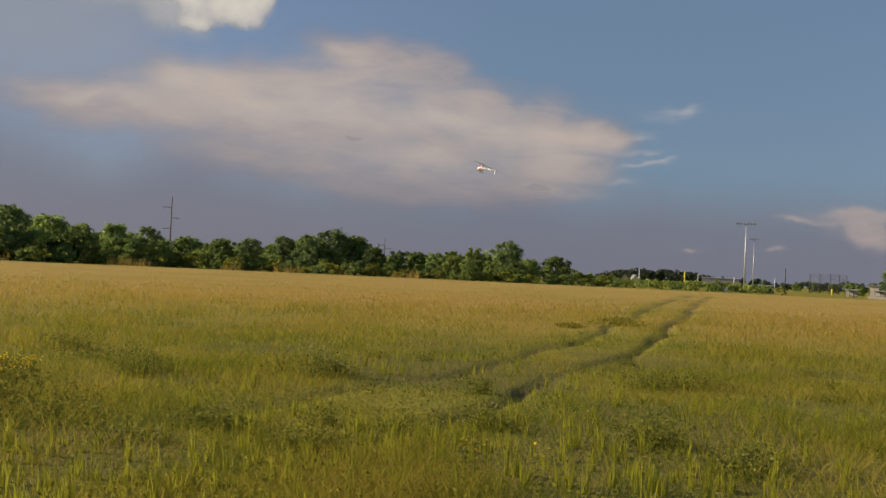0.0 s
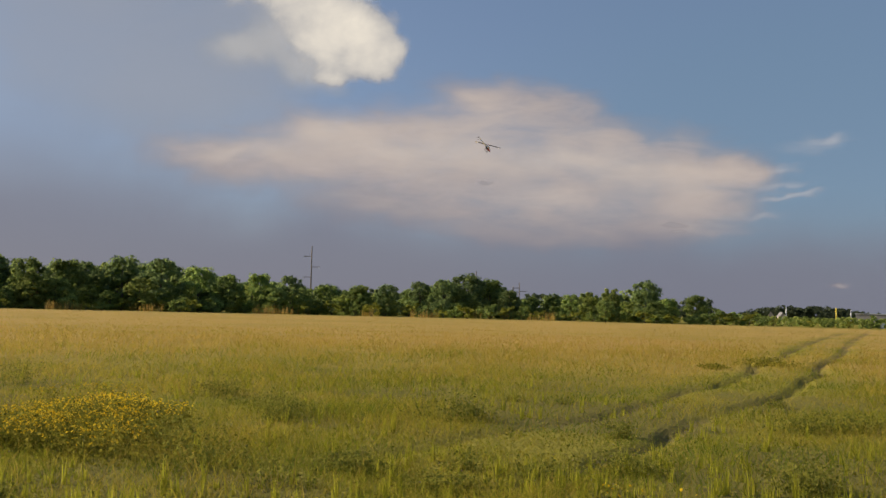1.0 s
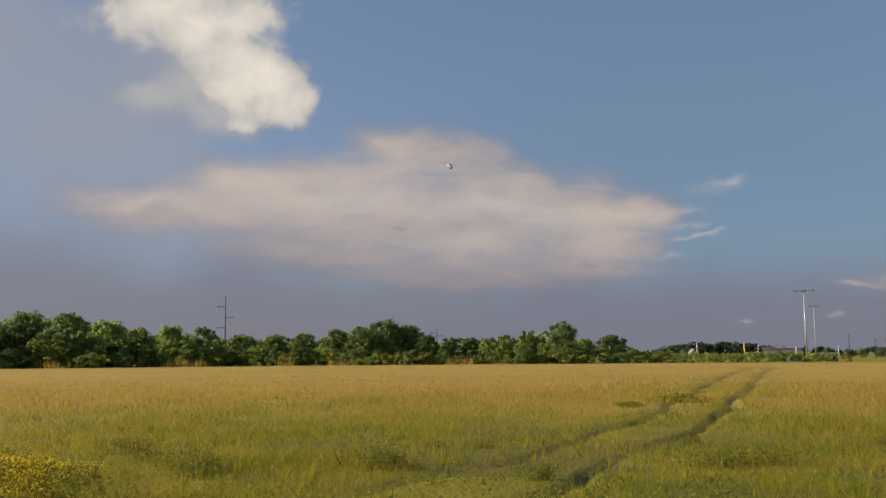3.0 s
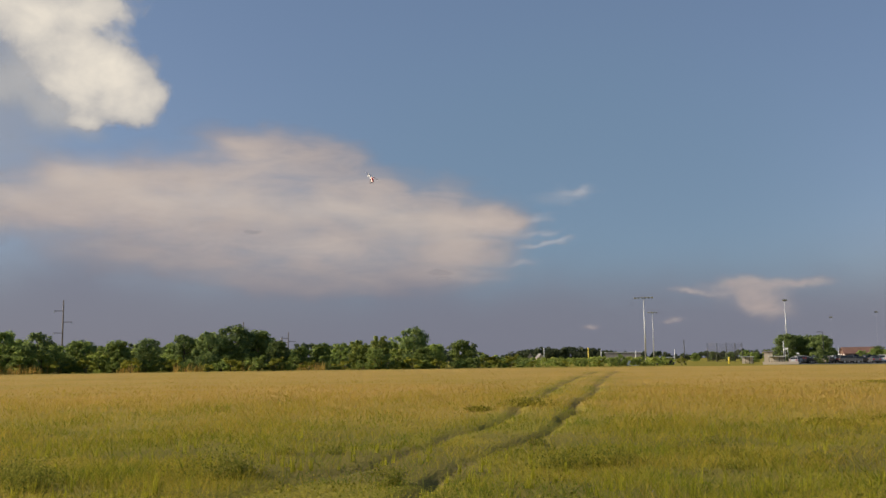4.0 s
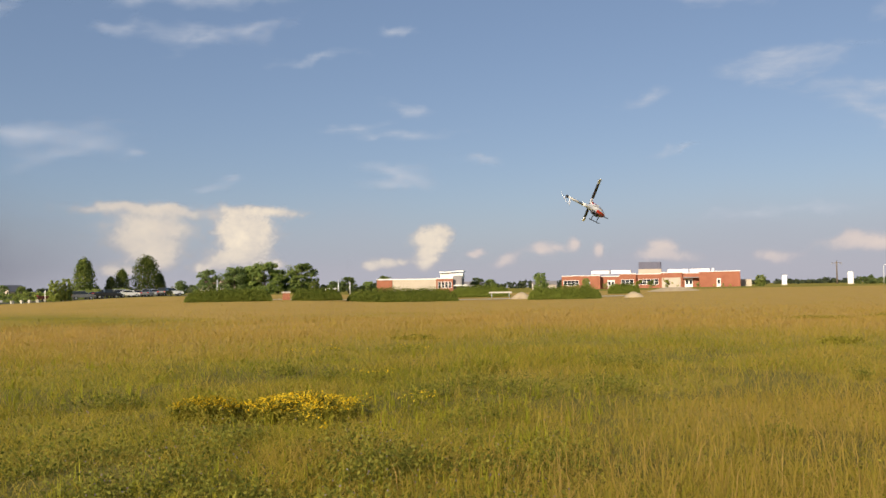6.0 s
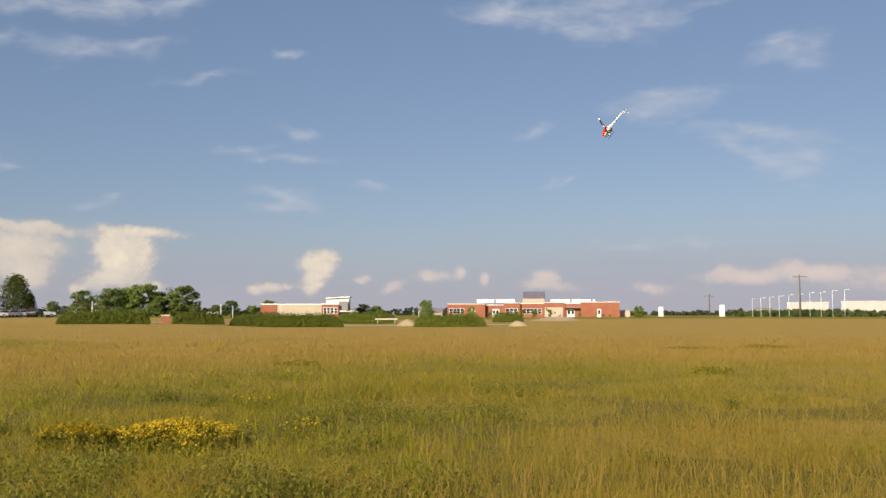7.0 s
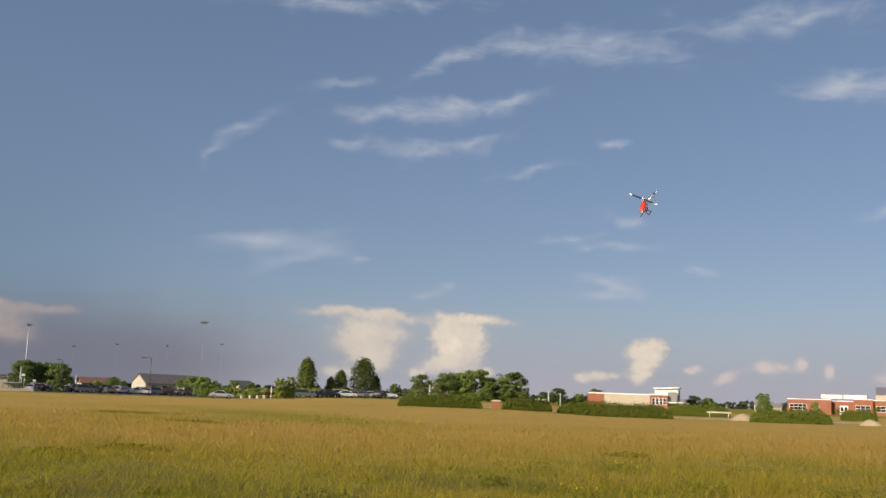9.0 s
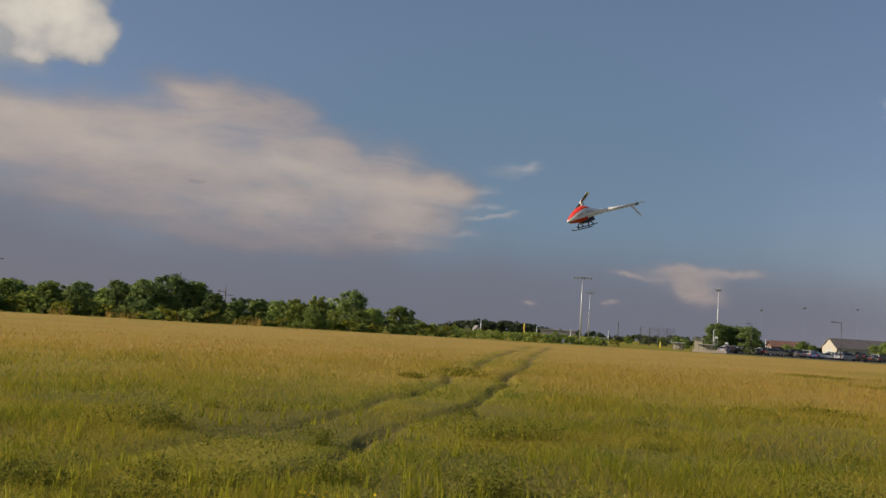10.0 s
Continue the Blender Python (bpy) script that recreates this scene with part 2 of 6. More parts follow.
def part(name, bm, material, parent, label="", kind=""):
    """Links a bmesh as one mesh object under a thing or part."""
    me = bpy.data.meshes.new(name)
    bm.to_mesh(me)
    bm.free()
    me.materials.append(material)
    ob = new(name, me)
    ob.parent = parent
    return tagged(ob, label, kind=kind)


def mesh_part(name, me, parent, label="", kind=""):
    ob = new(name, me)
    ob.parent = parent
    return tagged(ob, label, kind=kind)


def thing(name, label, category, at=(0, 0, 0), turn=0.0, group="", kind=""):
    ob = new(name)
    ob.matrix_basis = pose(*at, 0, 0, turn)
    return tagged(ob, label, category, group, kind)


def box(bm, x0, x1, y0, y1, z0, z1, bevel=0.0, m=None):
    v = [bm.verts.new(p) for p in ((x0, y0, z0), (x1, y0, z0), (x1, y1, z0), (x0, y1, z0), (x0, y0, z1), (x1, y0, z1), (x1, y1, z1), (x0, y1, z1))]
    f = [bm.faces.new([v[i] for i in q]) for q in ((0, 3, 2, 1), (4, 5, 6, 7), (0, 1, 5, 4), (1, 2, 6, 5), (2, 3, 7, 6), (3, 0, 4, 7))]
    if bevel:
        out = bmesh.ops.bevel(bm, geom=list({e for q in f for e in q.edges}), offset=bevel, segments=2, affect="EDGES", profile=0.5)
        v = list({w for q in out["faces"] for w in q.verts} | {w for w in v if w.is_valid})
    if m is not None:
        bmesh.ops.transform(bm, matrix=m, verts=[w for w in v if w.is_valid])
    return bm


def rod(bm, a, b, r0, r1=None, sides=8):
    """A tapered round bar from a to b."""
    a, b = Vector(a), Vector(b)
    r1 = r0 if r1 is None else r1
    q = (b - a).to_track_quat("Z", "Y").to_matrix()
    rings = []
    for c, r in ((a, r0), (b, r1)):
        rings.append([bm.verts.new(c + q @ Vector((r * math.cos(k * math.tau / sides), r * math.sin(k * math.tau / sides), 0))) for k in range(sides)])
    for k in range(sides):
        bm.faces.new((rings[0][k], rings[0][(k + 1) % sides], rings[1][(k + 1) % sides], rings[1][k])).smooth = True
    bm.faces.new(rings[0][::-1])
    bm.faces.new(rings[1])
    return bm


def loft(bm, rings, cap=True, soft=True):
    """A skin over rings of equally many points."""
    vs = [[bm.verts.new(p) for p in ring] for ring in rings]
    n = len(vs[0])
    for a, b in zip(vs, vs[1:]):
        for k in range(n):
            bm.faces.new((a[k], a[(k + 1) % n], b[(k + 1) % n], b[k])).smooth = soft
    if cap:
        bm.faces.new(vs[0][::-1])
        bm.faces.new(vs[-1])
    bmesh.ops.recalc_face_normals(bm, faces=bm.faces)
    return bm


def leaf_cloud(name, centres, size, mat, seed, flat=0.35, out=None):
    """Many small leaf quads round the centres; out: the way that each leaf tends to face."""
    rg = np.random.RandomState(seed)
    n = len(centres)
    a = rg.normal(size=(n, 3))
    if out is not None:
        face = out + rg.normal(0, 0.5, (n, 3))
        a = np.cross(face, a)
    a /= np.linalg.norm(a, axis=1)[:, None]
    b = np.cross(a, rg.normal(size=(n, 3)) * (1, 1, flat)) if out is None else np.cross(a, face)
    b /= np.linalg.norm(b, axis=1)[:, None] + 1e-9
    s = size * rg.uniform(0.6, 1.3, (n, 1))
    a, b = a * s, b * s * 0.62
    v = np.stack([centres - a, centres - b * 0.9 + a * 0.15, centres + a, centres + b + a * 0.1], 1).reshape(-1, 3)
    f = np.arange(4 * n).reshape(n, 4)
    return raw_mesh(name, v, f, mat, tint=np.repeat(np.clip(rg.normal(0.5, 0.24, n), 0, 1), 4))


# ---------------------------------------------------------------- ground
def dryness(x, y):
    """0 where the meadow is green, 1 where it is straw."""
    r, az = np.hypot(x, y), np.degrees(np.arctan2(x, y))
    d = smooth(r, 14, 50) * 0.92 + 0.9 * (cloudy(x * 0.07, y * 0.07, 11) - 0.5) + (0.18 * smooth(az, 45, 75) + 0.14 * smooth(az, 2, 28)) * (1 - smooth(az, 100, 165))
    d = d - 0.55 * np.exp(-((az - 19) / 9) ** 2 - ((r - 56) / 9) ** 2)
    d = d - 0.35 * np.exp(-((az - 68) / 14) ** 2 - ((r - 29) / 7) ** 2)
    d = d - 0.95 * np.exp(-((az - 28) / 8) ** 2 - ((r - 68 - 2 * (28 - az)) / 13) ** 2)
    d = d - 0.75 * grain(x * 0.35, y * 0.22, 23) * np.exp(-(rut_near(x, y) / (0.7 + 0.006 * r)) ** 2) - 1.2 * smooth(r, 183, 189)
    return np.clip(d, 0, 1)


def bareness(x, y):
    """1 where the near turf is thin and the dry litter shows."""
    r = np.hypot(x, y)
    return smooth(cloudy(x * 0.42, y * 0.42, 91), 0.50, 0.64) * (1 - smooth(r, 16, 30))


def build_ground():
    az = np.radians(np.concatenate([np.arange(-62, 95, 0.25), np.arange(95, 298, 4.0)]))
    rad = np.concatenate([[0.0, 1.5], np.geomspace(3, 220, 170), np.geomspace(240, 4600, 26)])
    a, r = np.meshgrid(az, rad)
    x, y = r * np.sin(a), r * np.cos(a)
    z = ground_z(x, y)
    v = np.stack([x, y, z], -1).reshape(-1, 3)
    nr, na = x.shape
    i, j = np.meshgrid(np.arange(nr - 1), np.arange(na), indexing="ij")
    k = (j + 1) % na
    f = np.stack([i * na + j, i * na + k, (i + 1) * na + k, (i + 1) * na + j], -1).reshape(-1, 4)
    v = np.vstack([v, [[0, 0, 0]]])
    rut = 0.95 * np.exp(-(rut_near(v[:, 0], v[:, 1]) / (0.10 + 0.0013 * np.hypot(v[:, 0], v[:, 1]))) ** 2)
    rut = rut * np.clip(-0.15 + 1.6 * grain(v[:, 0] * 0.6, v[:, 1] * 0.45, 19), 0, 1)
    me = raw_mesh("ground", v, f, ground_material(), dry=dryness(v[:, 0], v[:, 1]), rut=rut, bare=bareness(v[:, 0], v[:, 1]))
    for q in me.polygons:
        q.use_smooth = True
    tagged(new("ground", me), "gently uneven meadow ground with two wheel ruts", "ground", kind="structure")


build_ground()


def blades(name, x, y, h, w, lean, tint, mat, heads=False, seed=0):
    """Bent grass blades as one mesh."""
    rg = np.random.RandomState(seed)
    n = len(x)
    z = ground_z(x, y) - 0.02
    ang, bow = rg.uniform(0, np.pi * 2, n), rg.uniform(0, np.pi * 2, n)
    side = np.stack([np.cos(ang), np.sin(ang), 0 * ang], 1)
    off = np.stack([np.cos(bow), np.sin(bow), 0 * bow], 1) * (lean * h)[:, None]
    base = np.stack([x, y, z], 1)
    up = np.stack([0 * h, 0 * h, h], 1)
    low, mid = (0.35, 1.0) if heads else (1.0, 0.75)
    at = 0.72 if heads else 0.5
    s = side * (w / 2)[:, None]
    v = np.stack([base - s * low, base + s * low, base + up * at + off * 0.35 - s * mid, base + up * at + off * 0.35 + s * mid, base + up + off], 1).reshape(-1, 3)
    o = (np.arange(n) * 5)[:, None]
    f = np.concatenate([o + (0, 1, 3), o + (0, 3, 2), o + (2, 3, 4)], 1).reshape(-1, 3)
    return raw_mesh(name, v, f, mat, tint=np.repeat(tint, 5))


def scatter(n, r0, r1, seed, a0=-54, a1=88):
    """Points over the field, thinning out with the square of the distance."""
    rg = np.random.RandomState(seed)
    r = np.exp(rg.uniform(math.log(r0), math.log(r1), n))
    a = np.radians(rg.uniform(a0, a1, n))
    return r * np.sin(a), r * np.cos(a), r, rg


def build_grass():
    x, y, r, rg = scatter(300000, 4.5, 170, 5)
    for more in (scatter(15000, 2.5, 170, 55, 88, 306), scatter(100000, 5.5, 26, 58), scatter(30000, 2.0, 4.6, 56), scatter(26000, 0.5, 6.0, 59, 0, 360)):
        x, y, r = np.concatenate([x, more[0]]), np.concatenate([y, more[1]]), np.concatenate([r, more[2]])
    d, rut = dryness(x, y), rut_near(x, y)
    patch = cloudy(x * 0.45, y * 0.45, 21)
    h = (0.07 + 0.42 * patch ** 2.2 + 0.03 * smooth(r, 12, 40)) * rg.uniform(0.45, 1.3, len(x))
    lane = np.exp(-((x - np.interp(y, (8, 20, 40, 80), (-3.4, -1.7, 0.2, 2.4))) / 2.2) ** 2) * smooth(-y, -45, -14)
    h *= (1 - 0.5 * lane) * (1 - 0.6 * np.exp(-(rut / (0.15 + 0.0015 * r)) ** 2))
    k = rg.rand(len(x)) > np.maximum(0.7 * np.exp(-(rut / (0.13 + 0.0014 * r)) ** 2), 0.7 * bareness(x, y))
    h *= 1 - 0.55 * smooth(r, 30, 80)
    east = smooth(np.degrees(np.arctan2(x, y)), 0, 25)
    tint = np.clip(0.33 + 0.10 * east + 0.42 * d + 0.8 * (cloudy(x * 0.6, y * 0.6, 31) - 0.5) + rg.normal(0, 0.17, len(x)) * (1 - 0.75 * smooth(r, 14, 45)), 0, 1)
    w = np.clip(0.0006 * r, 0.007, 0.035) * rg.uniform(0.7, 1.4, len(x))
    tagged(new("meadow_grass", blades("meadow_grass", x[k], y[k], h[k], w[k], rg.uniform(0.3, 1.5, len(x))[k], tint[k], GRASS, seed=6)),
           "uneven green meadow grass with dry blades", "grass", kind="stuff")
    x, y, r, rg = scatter(300000, 6, 186, 8)
    more = scatter(15000, 6, 186, 57, 88, 306)
    x, y, r = np.concatenate([x, more[0]]), np.concatenate([y, more[1]]), np.concatenate([r, more[2]])
    d, rut = dryness(x, y), rut_near(x, y)
    k = (rg.rand(len(x)) > 0.5 * smooth(r, 40, 90)) & (rg.rand(len(x)) < np.clip(d * 1.25 - 0.22, 0.015 + 0.14 * smooth(np.degrees(np.arctan2(x, y)), 25, 55), 1)) & (rut > (0.16 + 0.0018 * r) * rg.uniform(0.2, 1.6, len(x)))
    h = (0.14 + 0.34 * cloudy(x * 0.2, y * 0.2, 41) ** 1.5) * rg.uniform(0.5, 1.2, len(x)) * (1 - 0.6 * smooth(r, 28, 80))
    tint = np.clip(0.2 + 0.5 * d + 0.5 * (cloudy(x * 0.15, y * 0.15, 51) - 0.5) + rg.normal(0, 0.06, len(x)), 0, 1)
    w = np.clip(0.0004 * r, 0.005, 0.028) * rg.uniform(0.6, 1.3, len(x))
    tagged(new("tall_dry_grass", blades("tall_dry_grass", x[k], y[k], h[k], w[k], rg.uniform(0.2, 1.2, len(x))[k], tint[k], STRAW, True, seed=9)),
           "tall straw-coloured grass gone to seed", "grass", kind="stuff")
    # upright yellow-green stalks among the near grass
    x, y, r, rg = scatter(2500, 5.5, 26, 12, -52, 60)
    keep = cloudy(x * 0.35, y * 0.35, 61) > 0.5
    x, y, r = x[keep], y[keep], r[keep]
    n = len(x)
    xs, ys = np.repeat(x, 14) + rg.normal(0, 0.018, 14 * n), np.repeat(y, 14) + rg.normal(0, 0.018, 14 * n)
    hs = np.repeat(rg.uniform(0.12, 0.36, n), 14) * rg.uniform(0.2, 1.0, 14 * n)
    tagged(new("upright_stalks", blades("upright_stalks", xs, ys, hs, rg.uniform(0.007, 0.015, 14 * n), rg.uniform(0.02, 0.25, 14 * n), np.clip(rg.normal(0.5, 0.2, 14 * n), 0, 1), STALK, seed=13)),
           "upright leafy yellow-green weed stalks", "weeds", kind="stuff")

    x, y, r, rg = scatter(9000, 4.5, 22, 88, 30, 92)
    keep = cloudy(x * 0.3, y * 0.3, 67) * smooth(np.degrees(np.arctan2(x, y)), 36, 66) * (1 - smooth(r, 11, 21)) > rg.uniform(0.1, 0.6, len(x))
    x, y = x[keep], y[keep]
    n = len(x)
    tagged(new("seeding_grass", blades("seeding_grass", x, y, rg.uniform(0.2, 0.48, n), rg.uniform(0.004, 0.008, n), rg.uniform(0.1, 0.6, n), np.clip(rg.normal(0.45, 0.3, n), 0, 1), STRAW, True, seed=89)),
           "slender grass stems with pale tan seed heads", "grass", kind="stuff")
    # tall dry stems at the far edge of the field, before the trees
    rg = np.random.RandomState(18)
    n = 2600
    a, r = np.radians(rg.uniform(-44, -14, n)), rg.uniform(188, 195, n)
    x, y = r * np.sin(a), r * np.cos(a)
    k = cloudy(x * 0.09, y * 0.09, 85) > 0.53
    h = rg.uniform(0.7, 2.1, n)
    tagged(new("dry_reeds", blades("dry_reeds", x[k], y[k], h[k], rg.uniform(0.05, 0.11, n)[k], rg.uniform(0.05, 0.3, n)[k], np.clip(rg.normal(0.7, 0.2, n), 0, 1)[k], STRAW, seed=19)),
           "tall pale dry reeds along the foot of the trees", "reeds", kind="stuff")

    # low broad leaves close to the soil
    x, y, r, rg = scatter(60000, 5, 34, 15)
    k = (cloudy(x * 0.8, y * 0.8, 81) > 0.36) & (rg.rand(len(x)) > 0.75 * bareness(x, y))
    x, y = x[k], y[k]
    p = np.stack([x, y, ground_z(x, y) + rg.uniform(0.01, 0.16, len(x)) * cloudy(x * 1.3, y * 1.3, 83) * 1.6], 1)
    tagged(new("low_herbs", leaf_cloud("low_herbs", p, 0.018, HERB, 16, 1.2)), "low clover and broad-leaved herbs between the grass", "herbs", kind="stuff")


build_grass()


# ---------------------------------------------------------------- clouds
# Clouds glow by themselves: sunlit and grey tones are put into the emission.
def cloud_material(name, bright, thin, lo, hi, rough_x, rough_y, amp, seed, strength=1.0, most=1.0):
    m, n, l = shader(name)
    at, uv, mp = n.new("ShaderNodeAttribute"), n.new("ShaderNodeUVMap"), n.new("ShaderNodeMapping")
    at.attribute_name = "dens"
    mp.inputs["Scale"].default_value = (rough_x, rough_y, 1)
    mp.inputs["Location"].default_value = (seed, seed * 1.7, seed * 0.3)
    l.new(uv.outputs[0], mp.inputs[0])
    nz, bl = n.new("ShaderNodeTexNoise"), n.new("ShaderNodeTexNoise")
    nz.inputs["Scale"].default_value, nz.inputs["Detail"].default_value, nz.inputs["Roughness"].default_value = 1.0, 9, 0.58
    nz.inputs["Distortion"].default_value = 0.4
    bl.inputs["Scale"].default_value, bl.inputs["Detail"].default_value = 0.45, 5
    l.new(mp.outputs[0], nz.inputs["Vector"])
    l.new(mp.outputs[0], bl.inputs["Vector"])
    ma = n.new("ShaderNodeMath")
    ma.operation = "MULTIPLY_ADD"
    ma.inputs[1].default_value = amp
    l.new(nz.outputs[0], ma.inputs[0])
    off = n.new("ShaderNodeMath")
    off.operation = "SUBTRACT"
    off.inputs[1].default_value = amp * 0.5
    l.new(at.outputs["Fac"], off.inputs[0])
    l.new(off.outputs[0], ma.inputs[2])
    rng = n.new("ShaderNodeMapRange")
    rng.interpolation_type = "SMOOTHSTEP"
    rng.inputs[1].default_value, rng.inputs[2].default_value, rng.inputs[4].default_value = lo, hi, most
    l.new(ma.outputs[0], rng.inputs[0])
    edge = n.new("ShaderNodeMath")
    edge.operation, edge.use_clamp = "MULTIPLY", True
    ec = n.new("ShaderNodeMapRange")
    ec.inputs[1].default_value, ec.inputs[2].default_value = 0.0, 0.12
    l.new(at.outputs["Fac"], ec.inputs[0])
    l.new(rng.outputs[0], edge.inputs[0])
    l.new(ec.outputs[0], edge.inputs[1])
    mix, tone = n.new("ShaderNodeMix"), n.new("ShaderNodeMapRange")
    mix.data_type = "RGBA"
    mix.inputs[6].default_value, mix.inputs[7].default_value = (*thin, 1), (*bright, 1)
    tone.inputs[1].default_value, tone.inputs[2].default_value = lo, hi + 0.55
    add = n.new("ShaderNodeMath")
    add.operation = "ADD"
    sub = n.new("ShaderNodeMath")
    sub.operation = "MULTIPLY_ADD"
    sub.inputs[1].default_value, sub.inputs[2].default_value = 0.9, -0.45
    l.new(bl.outputs[0], sub.inputs[0])
    l.new(ma.outputs[0], add.inputs[0])
    l.new(sub.outputs[0], add.inputs[1])
    l.new(add.outputs[0], tone.inputs[0])
    l.new(tone.outputs[0], mix.inputs[0])
    em, tr, mx = n.new("ShaderNodeEmission"), n.new("ShaderNodeBsdfTransparent"), n.new("ShaderNodeMixShader")
    em.inputs[1].default_value = strength
    l.new(mix.outputs[2], em.inputs[0])
    l.new(edge.outputs[0], mx.inputs[0])
    l.new(tr.outputs[0], mx.inputs[1])
    l.new(em.outputs[0], mx.inputs[2])
    l.new(mx.outputs[0], n["Material Output"].inputs[0])
    return m


CLOUD_R = iter(range(4700, 4796, 2))


def cloud(name, blobs, mat, label, r=0.0, step=0.2, reach=1.9, warp=0.35, seed=1, power=1.0, weight=0.93):
    """A far bank of cloud: a sheet on the sky, dense where its billows (az, el, half width, half height, tilt) lie."""
    r = r or float(next(CLOUD_R))
    a0, a1 = min(b[0] - b[2] * reach for b in blobs), max(b[0] + b[2] * reach for b in blobs)
    e0, e1 = min(b[1] - max(b[3], b[2] * abs(math.sin(radians(b[4])))) * reach for b in blobs), max(b[1] + max(b[3], b[2] * abs(math.sin(radians(b[4])))) * reach for b in blobs)
    e0 = max(e0, -0.1)
    na, ne = max(3, int((a1 - a0) / step)), max(3, int((e1 - e0) / step))
    A, E = np.meshgrid(np.linspace(a0, a1, na), np.linspace(e0, e1, ne))
    size = min(b[3] for b in blobs) * 2 + 0.6
    wa = A + warp * size * 2 * (cloudy(A / size, E / size, seed) - 0.5)
    we = E + warp * size * (cloudy(A / size, E / size, seed + 9) - 0.5)
    left = np.ones_like(A)
    for az, el, ra, re, tilt in blobs:
        c, s = math.cos(radians(tilt)), math.sin(radians(tilt))
        u, v = (wa - az) * c + (we - el) * s, -(wa - az) * s + (we - el) * c
        left = left * (1 - weight * np.exp(-1.1 * ((u / ra) ** 2 + (v / re) ** 2) ** power))
    dens = 1 - left
    frame_in = np.minimum(np.minimum(A - a0, a1 - A) / 0.4, np.minimum(E - e0 + (0.4 if e0 <= 0 else 0), e1 - E) / 0.25)
    dens = dens * np.clip(frame_in, 0, 1)
    a, e = np.radians(A), np.radians(E)
    co = np.stack([r * np.sin(a) * np.cos(e), r * np.cos(a) * np.cos(e), r * np.sin(e)], -1).reshape(-1, 3)
    i, j = np.meshgrid(np.arange(ne - 1), np.arange(na - 1), indexing="ij")
    f = np.stack([i * na + j, i * na + j + 1, (i + 1) * na + j + 1, (i + 1) * na + j], -1).reshape(-1, 4)
    me = raw_mesh(name, co, f, mat, dens=dens.ravel())
    uvs = np.stack([A, E], -1).reshape(-1, 2)[f.ravel()]
    me.uv_layers.new(name="UVMap").data.foreach_set("uv", uvs.astype(np.float32).ravel())
    return tagged(new(name, me), label, "cloud", "clouds in the sky", "structure" if "haze" in name or "veil" in name else "")


CREAM = cloud_material("anvil_cloud", (0.525, 0.435, 0.37), (0.21, 0.188, 0.205), 0.04, 0.82, 0.24, 0.85, 0.58, 3, 1.0, 0.95)
TOWER = cloud_material("tower_cloud", (0.66, 0.60, 0.51), (0.25, 0.255, 0.28), 0.20, 0.62, 0.5, 0.6, 0.75, 5, 1.0)
PEACH = cloud_material("far_anvil", (0.44, 0.345, 0.29), (0.25, 0.23, 0.25), 0.06, 1.15, 0.4, 0.9, 0.70, 7, 1.0, 0.82)
WHITE = cloud_material("cumulus", (0.78, 0.665, 0.51), (0.37, 0.345, 0.35), 0.16, 0.88, 1.7, 1.9, 0.85, 9, 1.0, 0.97)
CREAMY = cloud_material("creamy_cumulus", (0.68, 0.58, 0.46), (0.37, 0.345, 0.35), 0.06, 0.85, 1.2, 1.5, 0.70, 23, 1.0, 0.90)
LOW = cloud_material("low_cumulus", (0.66, 0.54, 0.46), (0.38, 0.36, 0.39), 0.12, 0.85, 0.9, 1.2, 0.80, 11, 1.0, 0.9)
WISP = cloud_material("cirrus", (0.58, 0.57, 0.58), (0.34, 0.38, 0.46), 0.22, 1.75, 0.42, 1.25, 1.30, 13, 1.0, 0.85)
STREAK = cloud_material("torn_streaks", (0.44, 0.41, 0.39), (0.27, 0.29, 0.34), 0.12, 1.4, 0.25, 1.6, 1.2, 25, 1.0, 0.75)
SCUD = cloud_material("scud", (0.22, 0.20, 0.21), (0.24, 0.22, 0.23), 0.1, 0.8, 1.5, 3.0, 0.5, 21, 1.0, 0.7)
MAUVE = cloud_material("storm_haze", (0.152, 0.146, 0.184), (0.140, 0.144, 0.184), 0.02, 0.90, 0.08, 0.2, 0.12, 15, 1.0, 0.86)
GREYISH = cloud_material("grey_veil", (0.27, 0.275, 0.30), (0.22, 0.24, 0.28), 0.05, 1.0, 0.15, 0.3, 0.4, 17, 1.0, 0.7)
PALE = cloud_material("pale_haze", (0.325, 0.325, 0.38), (0.305, 0.32, 0.39), 0.02, 0.95, 0.08, 0.2, 0.12, 19, 1.0, 0.72)

# haze is painted: glowing sheets recolour the low sky and dim cloud feet
cloud("haze_bank", [(-30, 1, 26, 4.8, 0), (-2, 0.5, 22, 4.6, 0), (14, 0.4, 14, 4.4, 0), (-52, 3, 18, 7.4, 0)], MAUVE, "low mauve-grey storm haze along the horizon", r=4690, step=0.5)
# added sheet: glowing slate blue that tones down the too bright sky
SLATE = cloud_material("sky_toning_veil", (0.122, 0.193, 0.268), (0.112, 0.193, 0.272), 0.02, 1.0, 0.06, 0.1, 0.15, 33, 1.0, 0.5)
cloud("sky_toning_veil", [(-6, 8, 18, 12, 0), (6, 8, 13, 12, 0)], SLATE, "added slate-blue sheet that darkens the sky behind the anvil clouds", r=4806, step=0.5)
cloud("pale_haze_bank", [(38, 0.2, 24, 4.2, 0), (68, 0.2, 26, 4.8, 0), (95, 0.4, 24, 5.2, 0)], PALE, "pale mauve haze low over the horizon", r=4796, step=0.4)
THIN_PALE = cloud_material("thin_pale_haze", (0.36, 0.345, 0.39), (0.36, 0.345, 0.39), 0.02, 0.95, 0.08, 0.2, 0.12, 31, 1.0, 0.6)
